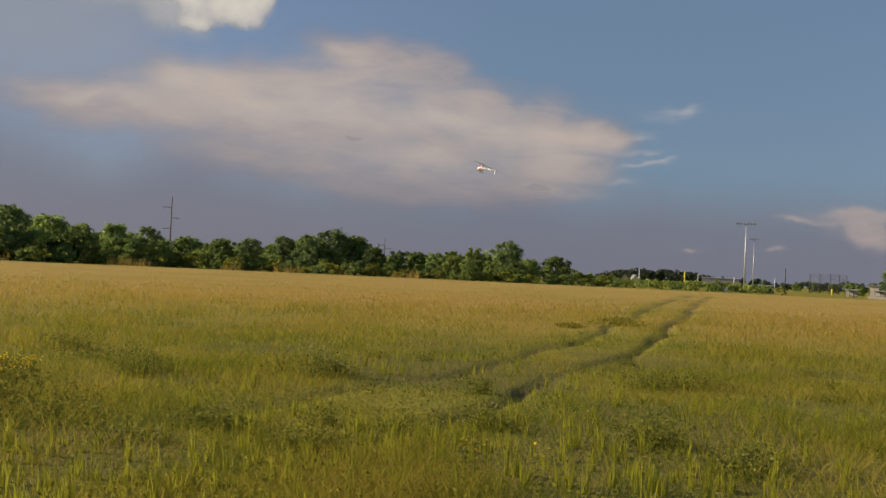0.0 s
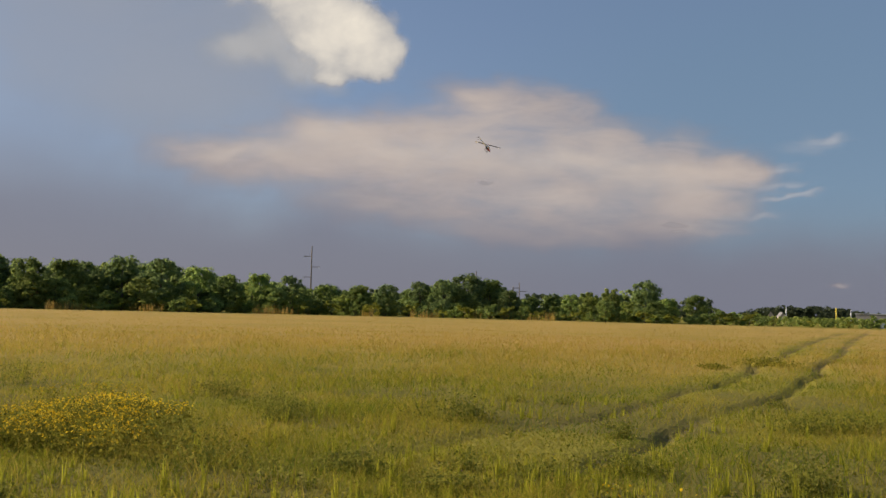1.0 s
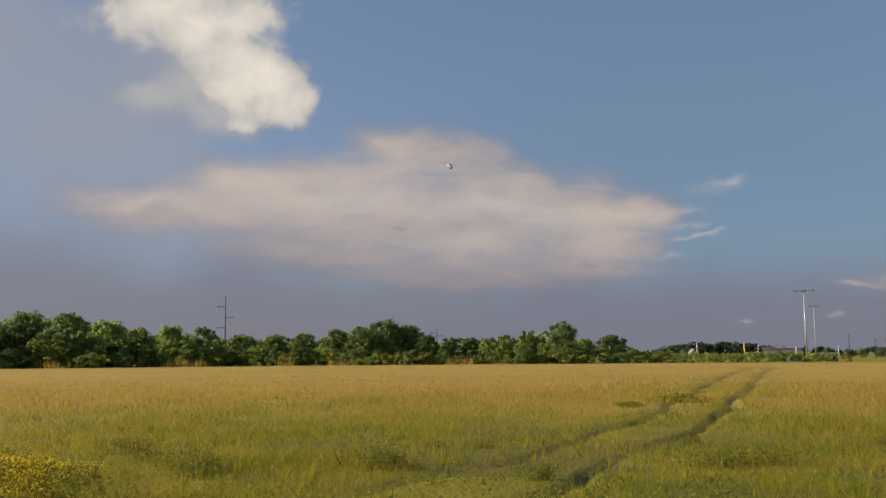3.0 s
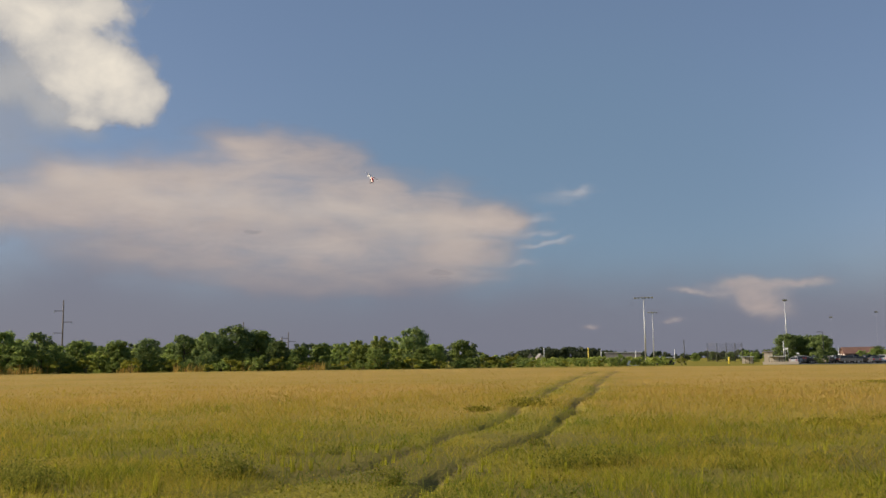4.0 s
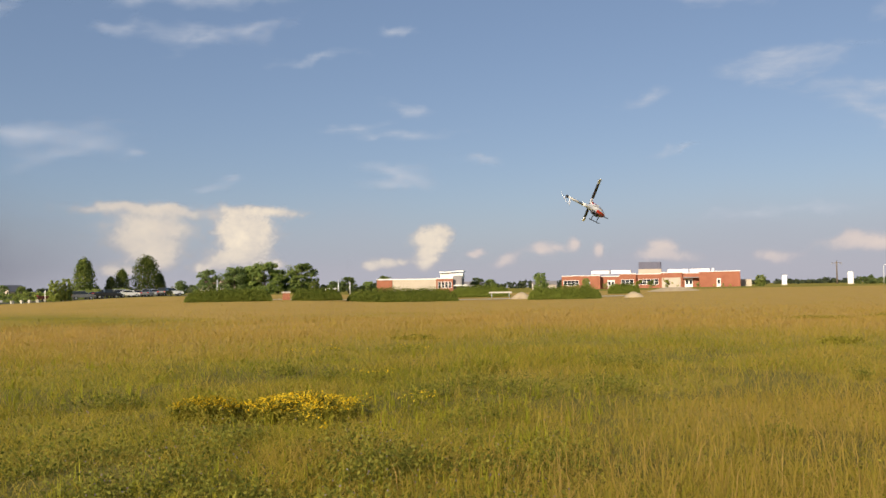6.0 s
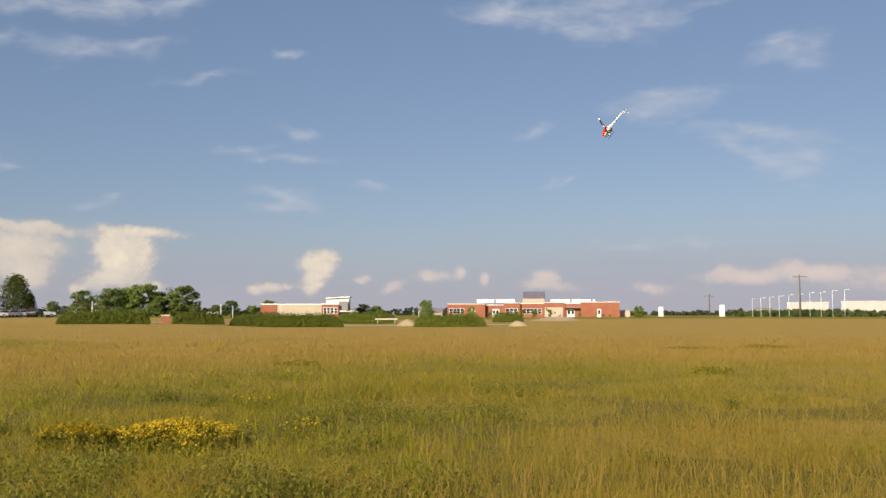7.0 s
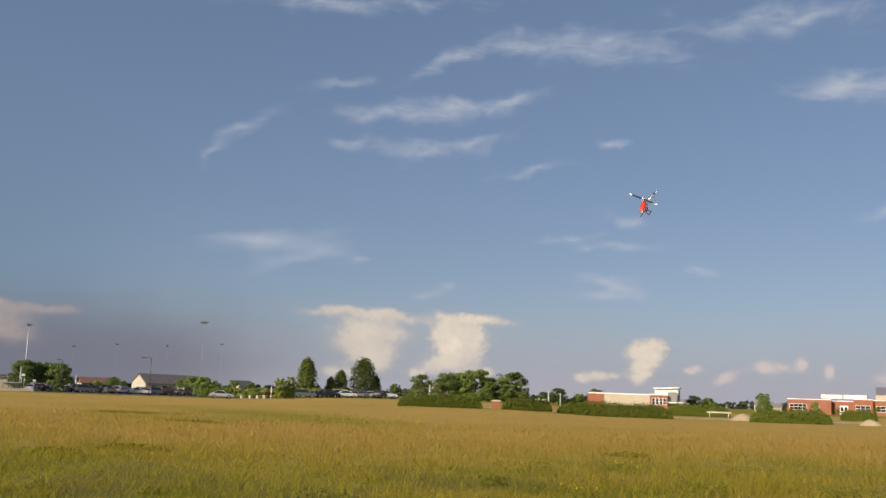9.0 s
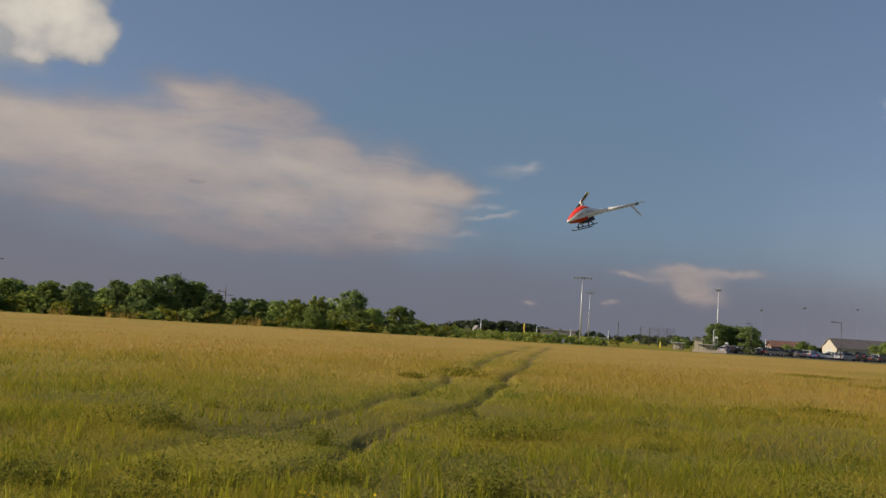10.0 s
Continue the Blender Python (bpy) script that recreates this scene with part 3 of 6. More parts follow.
cloud("low_haze_bank", [(40, 0.1, 20, 1.6, 0), (68, 0.1, 22, 1.6, 0), (93, 0.1, 22, 1.8, 0)], THIN_PALE, "thin mauve haze before the far cumulus", r=4684, step=0.4)
cloud("grey_veil", [(-38, 13, 9, 4.5, 0), (-34, 16.5, 6, 4, 20), (-44, 18, 9, 6, 0)], GREYISH, "soft grey veil of cloud behind the bright one", r=4802, step=0.6)
# extra glowing layer: sunlight on the anvil's upper edge, painted in
LIT = cloud_material("lit_anvil_top", (0.60, 0.495, 0.405), (0.34, 0.305, 0.29), 0.05, 1.0, 0.24, 0.7, 0.7, 27, 1.0, 0.62)
SOFT = cloud_material("soft_cloud_flank", (0.42, 0.40, 0.385), (0.25, 0.26, 0.28), 0.05, 0.9, 0.4, 0.5, 0.5, 29, 1.0, 0.85)
cloud("anvil_cloud_top", [(-28.6, 10.6, 3.0, 1.1, 2), (-24.5, 9.9, 4.2, 1.3, -3), (-19.5, 9.6, 5.0, 1.4, -4), (-13.0, 9.0, 5.0, 1.3, -5), (-7.5, 8.3, 3.6, 1.2, -6), (-33, 9.2, 3.6, 0.8, 6)], LIT, "sunlit upper edge of the broad anvil cloud", seed=33, warp=0.7, weight=0.7, r=4688)
cloud("storm_cloud", [(-27.53, 10.42, 4.17, 1.32, 4.0), (-19.76, 11.42, 7.64, 1.56, 0.0), (-11.36, 10.33, 5.21, 1.56, -4.0), (-5.8, 8.62, 3.82, 1.67, -4.0), (-3.38, 8.53, 1.91, 1.04, 0.0), (-5.87, 6.38, 3.47, 1.32, 0.0), (-12.82, 6.89, 7.99, 2.43, 0.0), (-21.14, 8.32, 7.99, 2.43, 0.0), (-29.13, 8.7, 6.95, 1.91, -3.0), (-35.02, 8.66, 4.51, 1.39, 0.0), (-8.68, 5.07, 4.51, 0.76, -2.0), (-15.64, 4.67, 6.6, 0.76, -3.0), (-19.06, 13.3, 3.13, 0.97, 0.0), (-14.85, 12.79, 3.82, 1.04, -8.0), (-23.51, 6.09, 5.9, 1.04, -3.0)], CREAM, "broad cream anvil cloud with a ragged edge", seed=2, warp=0.5, weight=0.60, reach=2.2)
cloud("torn_cloud_edge", [(-1.37, 7.59, 2.08, 0.31, 5.0), (-0.72, 6.88, 1.91, 0.21, 6.0), (-2.46, 5.75, 1.74, 0.28, 4.0), (-1.33, 8.61, 1.56, 0.35, 10.0), (0.3, 7.18, 1.39, 0.17, 10.0), (-4.54, 4.96, 2.08, 0.28, 0.0)], STREAK, "torn streaks at the edge of the anvil cloud", seed=3, step=0.1, warp=0.8)
cloud("dark_scud", [(-18.39, 7.91, 0.52, 0.14, -5.0), (-7.11, 5.34, 0.83, 0.14, -3.0), (-6.77, 4.99, 0.42, 0.1, 0.0)], SCUD, "small dark scud before the anvil cloud", step=0.05, seed=5, r=4680)
cloud("wispy_hook", [(1.9, 10.1, 0.9, 0.35, 25), (0.7, 9.8, 2.0, 0.6, 0)], STREAK, "thin hooked wisp beside the anvil cloud", seed=4, step=0.1)
cloud("billowing_cloud", [(-27.91, 16.46, 2.81, 1.56, 10.0), (-25.62, 15.75, 1.58, 1.46, 0.0), (-26.81, 14.8, 2.25, 0.83, -10.0), (-29.00, 17.86, 2.81, 1.39, 0.0), (-28.00, 13.87, 1.05, 0.56, 0.0), (-26.18, 17.04, 1.68, 1.22, 0.0), (-29.76, 19.57, 4.13, 1.39, 15.0), (-32.23, 20.94, 5.63, 1.74, 20.0), (-24.95, 15.2, 1.2, 0.7, 20)], TOWER, "bright billowing cloud with a crisp lit edge", seed=6, warp=0.5)
cloud("fading_cloud", [(-31.55, 15.9, 2.9, 1.2, 20.0), (-29.65, 14.4, 2.3, 1.1, -25.0), (-33.35, 15.5, 2.3, 0.8, 10.0), (-30.55, 17.4, 2.2, 1.2, 0)], SOFT, "soft grey underside trailing from the billowing cloud", seed=7)
cloud("far_anvil", [(11.3, 4.25, 2.2, 0.5, 0), (11.8, 3.5, 1.9, 0.8, -8), (12.3, 2.75, 1.5, 0.6, 0), (14.3, 4.2, 1.9, 0.3, 0), (8.2, 3.85, 1.9, 0.22, -4)], PEACH, "small peach anvil cloud low in the sky", step=0.1, seed=8, r=4670, warp=0.6)
cloud("puff", [(7.15, 2.25, 0.6, 0.24, 0), (6.6, 2.1, 0.4, 0.16, 0), (2.3, 1.9, 0.6, 0.2, 0)], PEACH, "small peach puffs low in the sky", step=0.06, seed=10, r=4672, weight=0.75)
cloud("cumulus_tower", [(32.50, 4.89, 4.28, 0.35, -2), (32.55, 3.89, 2.53, 0.97, -2), (32.26, 2.85, 2.12, 0.97, -2), (33.25, 2.17, 1.38, 0.73, -2), (30.96, 1.37, 1.22, 0.41, -2)], CREAMY, "sunlit cumulus tower spreading into an anvil", step=0.07, seed=12, warp=0.6)
cloud("cumulus_tower", [(38.76, 4.84, 3.16, 0.40, -2), (37.74, 3.98, 1.42, 0.86, -2), (38.29, 3.07, 1.50, 1.18, -2), (37.46, 2.01, 1.98, 0.71, -2), (39.71, 1.58, 0.99, 0.35, -2), (35.75, 1.54, 0.95, 0.40, -2), (38.5, 3.6, 1.7, 1.2, 0)], WHITE, "sunlit cumulus tower with a flat top", step=0.07, seed=14, warp=0.35)
cloud("cumulus", [(49.51, 3.15, 1.13, 0.65, -2), (50.17, 3.56, 0.61, 0.44, -2), (49.18, 2.34, 0.88, 0.80, -2), (46.85, 1.67, 1.37, 0.40, -2), (45.68, 1.50, 0.65, 0.31, -2), (49.2, 1.7, 0.7, 0.6, 0), (49.3, 3.2, 0.95, 0.62, 0)], WHITE, "small bright cumulus head", step=0.05, seed=16, warp=0.25)
cloud("horizon_cumulus", [(52.11, 2.11, 0.69, 0.30, -2), (54.02, 1.74, 0.88, 0.43, 23), (56.37, 2.38, 1.26, 0.49, -2), (58.05, 2.57, 0.43, 0.49, -2), (59.58, 2.13, 0.39, 0.49, -2)], LOW, "row of faint cumulus low over the horizon", step=0.08, seed=18)
cloud("horizon_cumulus", [(63.43, 2.31, 0.88, 0.53, 0), (63.42, 1.69, 2.04, 0.49, 0), (69.87, 1.53, 1.26, 0.43, 0), (74.00, 2.50, 0.98, 0.53, 0), (75.07, 2.13, 3.16, 0.53, 0), (77.48, 2.53, 1.26, 0.63, 0), (79.36, 2.28, 1.65, 0.59, 0), (84, 2, 4.20, 0.98, 0)], LOW, "row of faint cumulus low over the horizon", step=0.08, seed=20)
# streaks of each wisp: az and el of both ends, half width
CIRRUS = (
    ((30.0, 15.2, 31.8, 15.3, 0.31), (31.8, 15.4, 38.8, 15.0, 0.45), (35.9, 14.7, 41.1, 16.3, 0.24),),
    ((30.2, 17.0, 39.0, 17.7, 0.49), (36.7, 17.8, 39.2, 17.8, 0.31), (39.0, 17.6, 43.4, 18.6, 0.31),),
    ((40.5, 13.6, 44.9, 14.5, 0.21), (46.6, 15.6, 48.9, 15.8, 0.17),),
    ((58.7, 18.1, 64.3, 18.3, 0.42), (62.2, 18.0, 66.7, 17.0, 0.42), (64.3, 18.6, 71.7, 18.4, 1.39), (66.7, 17.0, 71.6, 17.5, 0.42),),
    ((72.9, 18.3, 76.2, 19.1, 0.38), (76.3, 19.2, 79.9, 19.1, 0.45),),
    ((76.3, 15.6, 78.9, 15.8, 0.62), (76.7, 15.1, 79.1, 14.6, 0.56),),
    ((68.3, 11.4, 71.2, 11.8, 0.35), (68.0, 12.9, 74.2, 13.1, 0.42), (68.6, 12.3, 73.2, 12.5, 0.35),),
    ((71.9, 11.3, 80.3, 10.0, 0.49), (75.3, 8.7, 80.3, 8.9, 0.76), (73.2, 10.9, 77.7, 8.1, 0.42),),
    ((61.1, 10.8, 63.7, 11.3, 0.38),),
    ((43.0, 9.8, 46.7, 10.0, 0.17), (45.7, 9.4, 50.4, 9.5, 0.17), (46.7, 11.2, 49.5, 10.9, 0.28),),
    ((45.4, 7.6, 48.9, 7.5, 0.28), (46.5, 7.2, 49.9, 6.5, 0.35),),
    ((51.3, 8.0, 53.7, 7.8, 0.24),),
    ((63.5, 7.9, 65.2, 8.3, 0.21),),
    ((65.1, 4.2, 74.8, 4.4, 0.28),),
    ((34.8, 6.1, 36.7, 6.4, 0.17), (36.8, 6.9, 38.1, 7.0, 0.17),),
    ((25.2, 7.4, 31.3, 8.9, 0.38), (24.7, 8.9, 30.0, 9.3, 0.62), (31.3, 8.2, 32.2, 8.3, 0.17),),
    ((22.8, 14.7, 26.3, 16.8, 0.45), (22.2, 13.3, 22.9, 14.6, 0.21),),
    ((28.6, 18.4, 31.4, 19.1, 0.24),),
    ((35.0, 19.7, 39.7, 21.4, 0.42), (39.3, 21.5, 46.5, 21.6, 0.62), (44.4, 21.3, 52.1, 20.6, 0.69),),
    ((24.4, 23.1, 37.0, 23.9, 0.42),),
    ((52.4, 22.3, 63.3, 22.0, 0.69),),
    ((58.3, 18.3, 63.1, 18.4, 0.62),),
    ((45.6, 6.5, 50.3, 6.6, 0.31),),
    ((22.7, 8.8, 27.1, 9.0, 0.42),),
)


def cirrus(streaks, seed):
    blobs = []
    for a0, e0, a1, e1, w in streaks:
        long = math.hypot(a1 - a0, e1 - e0)
        blobs.append(((a0 + a1) / 2, (e0 + e1) / 2, long * 0.72, w * 1.4 + 0.10, math.degrees(math.atan2(e1 - e0, a1 - a0))))
    cloud("cirrus_cloud", blobs, WISP, "thin streaked cirrus wisps", step=0.18, seed=seed, warp=0.7)


for k, streaks in enumerate(CIRRUS):
    cirrus(streaks, 30 + k)


# ---------------------------------------------------------------- trees
def crown_points(rg, h, w, lumps, per, base=0.22, top=0.97):
    """Leaf places in lumps over an uneven crown, and the way each leaf faces."""
    out, face = [], []
    sway = rg.uniform(0, math.tau, 3)
    for k in range(lumps):
        u = rg.uniform(base, top)
        prof = (1 - abs((u - 0.42) / 0.62) ** 2.6) ** 0.6
        a = rg.uniform(0, math.tau)
        ragged = 1 + 0.16 * math.sin(2 * a + sway[0]) + 0.14 * math.sin(3 * a + 9 * u + sway[1]) + 0.10 * math.sin(14 * u + sway[2])
        rr = w / 2 * prof * ragged * rg.uniform(0.3, 1.0) ** 0.6
        c = np.array([rr * math.cos(a), rr * math.sin(a), u * h * rg.uniform(0.94, 1.03)])
        s = rg.uniform(0.06, 0.15) * w
        p = rg.normal(size=(per, 3))
        p /= np.linalg.norm(p, axis=1)[:, None]
        out.append(c + p * s * (rg.rand(per, 1) ** 0.35) * (1.2, 1.2, 0.75))
        away = np.array([c[0], c[1], (u - 0.45) * h * 0.8]) / (0.5 * w)
        face.append(p * 0.8 + away * 0.8 + (0, 0, 0.25))
    return np.concatenate(out), np.concatenate(face)


def trunk_mesh(rg, h, w, limbs=6):
    bm = bmesh.new()
    r = 0.022 * h
    rod(bm, (0, 0, -0.2), (0.03 * h * rg.uniform(-1, 1), 0, h * 0.35), r, r * 0.75)
    rod(bm, (0.0, 0, h * 0.33), (0.02 * h, 0.02 * h, h * 0.82), r * 0.75, r * 0.2)
    for k in range(limbs):
        a, u = rg.uniform(0, math.tau), rg.uniform(0.25, 0.6)
        rod(bm, (0.01, 0, u * h), (w * 0.36 * math.cos(a), w * 0.36 * math.sin(a), (u + rg.uniform(0.12, 0.3)) * h), r * 0.4, r * 0.1, 6)
    return bm


def make_tree(name, label, leaf, h, w, seed, lumps=40, per=38, size=0.33, base=0.05):
    rg = np.random.RandomState(seed)
    t = thing(name, label, "tree", (0, 0, -50))
    part("trunk", trunk_mesh(rg, h, w), BARK, t)
    pts, face = crown_points(rg, h, w, lumps, per, base)
    mesh_part("crown", leaf_cloud("crown", pts, size, leaf, seed + 1, out=face), t)
    return t


def make_cedar(name, label, h, w, seed, n=4200):
    rg = np.random.RandomState(seed)
    t = thing(name, label, "tree", (0, 0, -50))
    bm = bmesh.new()
    rod(bm, (0, 0, -0.2), (0, 0, h * 0.9), 0.025 * h, 0.005 * h)
    part("trunk", bm, BARK, t)
    u = rg.rand(n) ** 0.8
    a = rg.uniform(0, math.tau, n)
    prof = np.clip(1 - np.abs((u - 0.36) / 0.66) ** 2.2, 0, 1) ** 0.65
    lump = 0.75 + 0.5 * grain(a * 1.6 + 20, u * 7, seed)
    rr = w / 2 * prof * lump * rg.rand(n) ** 0.35
    p = np.stack([rr * np.cos(a), rr * np.sin(a), (0.05 + 0.95 * u) * h], 1) + rg.normal(0, 0.06 * w, (n, 3))
    face = np.stack([np.cos(a), np.sin(a), 0.3 + 0 * a], 1) * (0.4 + rr / w)[:, None]
    mesh_part("crown", leaf_cloud("crown", p, 0.26, CEDAR, seed + 1, out=face), t)
    return t


def make_bush(name, label, leaf, h, w, seed, n=700, size=0.2):
    rg = np.random.RandomState(seed)
    t = thing(name, label, "bush", (0, 0, -50))
    for k in range(5):
        bm = bmesh.new()
        a = k * math.tau / 5 + rg.uniform(-0.4, 0.4)
        rod(bm, (0.04 * math.cos(a), 0.04 * math.sin(a), -0.1), (w * 0.3 * math.cos(a), w * 0.3 * math.sin(a), h * 0.7), 0.03, 0.012, 5)
        part("stem", bm, BARK, t)
    pts, face = crown_points(rg, h, w, 20, n // 20, 0.1, 0.95)
    mesh_part("foliage", leaf_cloud("foliage", pts, size, leaf, seed + 1, out=face), t)
    return t


def plant(source, az, r, top, seed, spread=1.0, own=None):
    """A copy at az and r whose top reaches that height over the eye's horizon in degrees."""
    rg = random.Random(seed)
    p = place(az, r)
    k = (height(top, r) - p.z) / own
    m = Matrix.Translation(p) @ Matrix.Rotation(rg.uniform(0, math.tau), 4, "Z") @ Matrix.Diagonal((k * spread, k * spread, k, 1))
    return copy_thing(source, m)


KINDS = [make_tree("broadleaf_tree", "broadleaf tree with a full green crown at the meadow edge", leaf, 9.0, w, 100 + 7 * k, lumps=lu)
         for k, (leaf, w, lu) in enumerate(((LEAF_A, 8.0, 104), (LEAF_C, 7.6, 100), (LEAF_A, 6.8, 96), (LEAF_B, 6.6, 90), (LEAF_C, 8.6, 110)))]
for k in KINDS:
    tagged(k, group="trees along the meadow edge")
CEDARS = [make_cedar("cedar_tree", "dense dark cedar with a rounded cone shape", 10.0, 5.6, 160), make_cedar("cedar_tree", "broad dark cedar with a reddish skirt of boughs", 10.0, 7.4, 171)]
BUSHES = [make_bush("shrub", "light yellow-green shrub before the trees", LEAF_D, 3.0, 3.4, 180), make_bush("shrub", "mid green shrub at the field edge", LEAF_A, 3.0, 3.8, 190)]

LINE = ((-49, 2.4), (-46.8, 2.5), (-45, 2.4), (-42.9, 2.35), (-39.9, 2.6), (-37.7, 2.6), (-35.6, 2.2), (-33.9, 1.85), (-32, 1.9), (-30.2, 1.83), (-28, 1.4), (-26, 1.35), (-24.3, 1.42),
        (-22.3, 1.7), (-20.9, 1.85), (-19.4, 2.15), (-18, 1.9), (-16.8, 1.3), (-15.5, 1.0), (-14.2, 1.15), (-13.1, 1.15), (-12, 1.3), (-10.7, 1.57), (-8.65, 1.95), (-7.3, 1.0), (-5.7, 1.2))
for k, (az, top) in enumerate(LINE):
    kind = (0, 1, 2, 0, 4, 1, 0, 2)[k % 8]
    kind = {-8.65: 4, -10.7: 3, -12: 3, -13.1: 2, -14.2: 1, -5.7: 0, -19.4: 4, -20.9: 1}.get(az, kind)
    plant(KINDS[kind], az, 205 + 6 * math.sin(k * 2.1), top, k, 0.95 + 0.1 * math.sin(k * 1.3), 9.0)
rl = random.Random(4)
for k in range(34):
    az = -50 + k * 1.28 + rl.uniform(-0.3, 0.3)
    tops = np.interp(az, [p[0] for p in LINE], [p[1] for p in LINE])
    plant(KINDS[(k * 3 + 1) % 5], az, 226 + rl.uniform(-8, 10), tops * rl.uniform(0.62, 0.92), 40 + k, 1.25, 9.0)
for k in range(30):
    az = -49 + k * 1.45 + rl.uniform(-0.4, 0.4)
    tops = np.interp(az, [p[0] for p in LINE], [p[1] for p in LINE])
    t = plant(KINDS[(0, 3, 2, 3)[k % 4]], az, 197 + rl.uniform(-3, 3), max(0.35, tops * rl.uniform(0.25, 0.6)), 600 + k, 1.3, 9.0)
    tagged(t, "young light green tree before the taller row")
for k in range(28):
    az = -49.5 + k * 1.55 + rl.uniform(-0.4, 0.4)
    tops = np.interp(az, [p[0] for p in LINE], [p[1] for p in LINE])
    plant(KINDS[(k * 2 + 1) % 5], az, 213 + rl.uniform(-4, 4), tops * rl.uniform(0.6, 0.95), 840 + k, rl.uniform(0.7, 1.25), 9.0)
for k in range(12):
    plant(KINDS[k % 5], -53.5 - 3.2 * k, 200 + rl.uniform(-8, 8), rl.uniform(1.8, 3.2), 80 + k, 1.0, 9.0)
for k in range(42):
    az = -48 + k * 1.03 + rl.uniform(-0.35, 0.35)
    plant(BUSHES[k % 2], az, 192 + rl.uniform(-5, 5), rl.uniform(-0.05, 0.45) if az < -6 else rl.uniform(0.05, 0.3), 130 + k, rl.uniform(0.9, 1.5), 3.0)
for k, (az, top) in enumerate(((-4.7, 0.45), (-4.1, 0.35), (-3.4, 0.3), (-2.8, 0.35), (-2.2, 0.25), (-1.4, 0.0), (-0.4, -0.05), (0.6, -0.02), (1.5, 0.0), (2.6, 0.0), (3.7, 0.28), (7.4, 0.08))):
    plant(BUSHES[(k + 1) % 2], az, 196 + 4 * math.sin(k * 3.3), top, 300 + k, 1.3 if az < -2 else 1.0, 3.0)
for k, (az, r, top, kind, sp) in enumerate(((13.3, 330, 1.25, 4, 1.0), (14.3, 335, 1.1, 1, 1.0), (15.1, 330, 1.15, 4, 1.0), (15.1, 215, 0.37, 1, 0.9), (11.5, 300, 0.25, 0, 1.2), (12.2, 290, 0.4, 3, 1.0),
                                            (17.2, 250, 0.3, 2, 1.1), (17.9, 246, 0.4, 0, 1.2), (18.5, 255, 0.35, 2, 1.1), (23.0, 215, 0.72, 0, 1.15), (23.7, 217, 0.55, 3, 1.1), (24.8, 300, 0.6, 1, 1.0), (25.8, 300, 0.5, 0, 1.0),
                                            (27.5, 182, 0.85, 3, 0.9), (28.1, 184, 0.95, 3, 0.8), (35.95, 260, 1.35, 1, 1.1), (34.4, 280, 0.7, 4, 0.9), (37.5, 232, 1.45, 4, 1.1), (39.3, 230, 1.72, 0, 1.25), (40.1, 236, 1.3, 1, 1.0),
                                            (41.5, 230, 1.7, 2, 1.3), (42.2, 225, 0.6, 3, 1.2), (43.4, 250, 0.55, 1, 1.2), (44.3, 260, 0.8, 1, 1.3), (46.5, 270, 0.85, 2, 1.2), (45.5, 265, 0.5, 0, 1.2), (52.2, 260, 0.62, 1, 1.2),
                                            (53.0, 262, 0.5, 0, 1.3), (38.4, 234, 1.5, 0, 1.15), (38.0, 238, 1.35, 4, 1.2), (41.0, 240, 1.2, 1, 1.1), (13.8, 334, 1.2, 1, 1.2), (14.7, 338, 1.15, 4, 1.2), (9.2, 420, 0.35, 1, 1.3), (10.2, 420, 0.3, 4, 1.4), (11.0, 400, 0.4, 2, 1.2), (8.2, 420, 0.25, 0, 1.3),
                                            (16.8, 380, 0.45, 1, 1.3), (18.0, 380, 0.5, 4, 1.2), (21.8, 300, 0.55, 2, 1.2), (22.4, 280, 0.7, 0, 1.1), (56.05, 260, 0.88, 2, 1.1), (58.8, 270, 0.5, 3, 1.0), (68.9, 250, 0.5, 3, 1.4))):
    t = plant(KINDS[kind], az, r, top, 400 + k, sp, 9.0)
    tagged(t, "broadleaf tree standing by the school and car park", group="trees by the car park")
for k, (az, top, kind) in enumerate(((29.06, 1.98, 0), (30.5, 0.95, 0), (31.1, 1.35, 0), (32.5, 2.05, 1), (33.2, 1.1, 0))):
    plant(CEDARS[kind], az, 250 + 3 * k, top, 500 + k, 1.0, 10.0)
for src in (*KINDS, *CEDARS, *BUSHES):
    src.matrix_basis = Matrix.Translation(place(170 + 9 * ([*KINDS, *CEDARS, *BUSHES].index(src)), 210))


def woods(name, label, spots, leaf, size, seed):
    """Far woods in one mesh: (az, r, top in degrees, width in metres) for each crown."""
    rg = np.random.RandomState(seed)
    pts, face = [], []
    for az, r, top, w in spots:
        p = place(az, r)
        base = p.z
        h = max(2.0, height(top, r) - base)
        q, f = crown_points(rg, h, w, 10, 14, 0.1, 0.95)
        pts.append(q + (p.x, p.y, base))
        face.append(f)
    return tagged(new(name, leaf_cloud(name, np.concatenate(pts), size, leaf, seed, out=np.concatenate(face))), label, "woods", kind="stuff")


rw = random.Random(9)
woods("hill_woods", "dark wood on a low hill far beyond the meadow", [(-2.2 + 0.115 * k + rw.uniform(-0.05, 0.05), rw.uniform(600, 660), (0.78 - 0.25 * abs(k / 24 - 0.9) ** 2) * rw.uniform(0.8, 1.0), 13) for k in range(48)], FAR_LEAF, 1.1, 21)
woods("field_edge_scrub", "low green scrub along the far field edge", [(-6 + 0.22 * k + rw.uniform(-0.1, 0.1), rw.uniform(198, 216), rw.uniform(-0.05, 0.2) if k < 24 else rw.uniform(-0.3, -0.05), rw.uniform(2.5, 4)) for k in range(58)], LEAF_B, 0.3, 27)
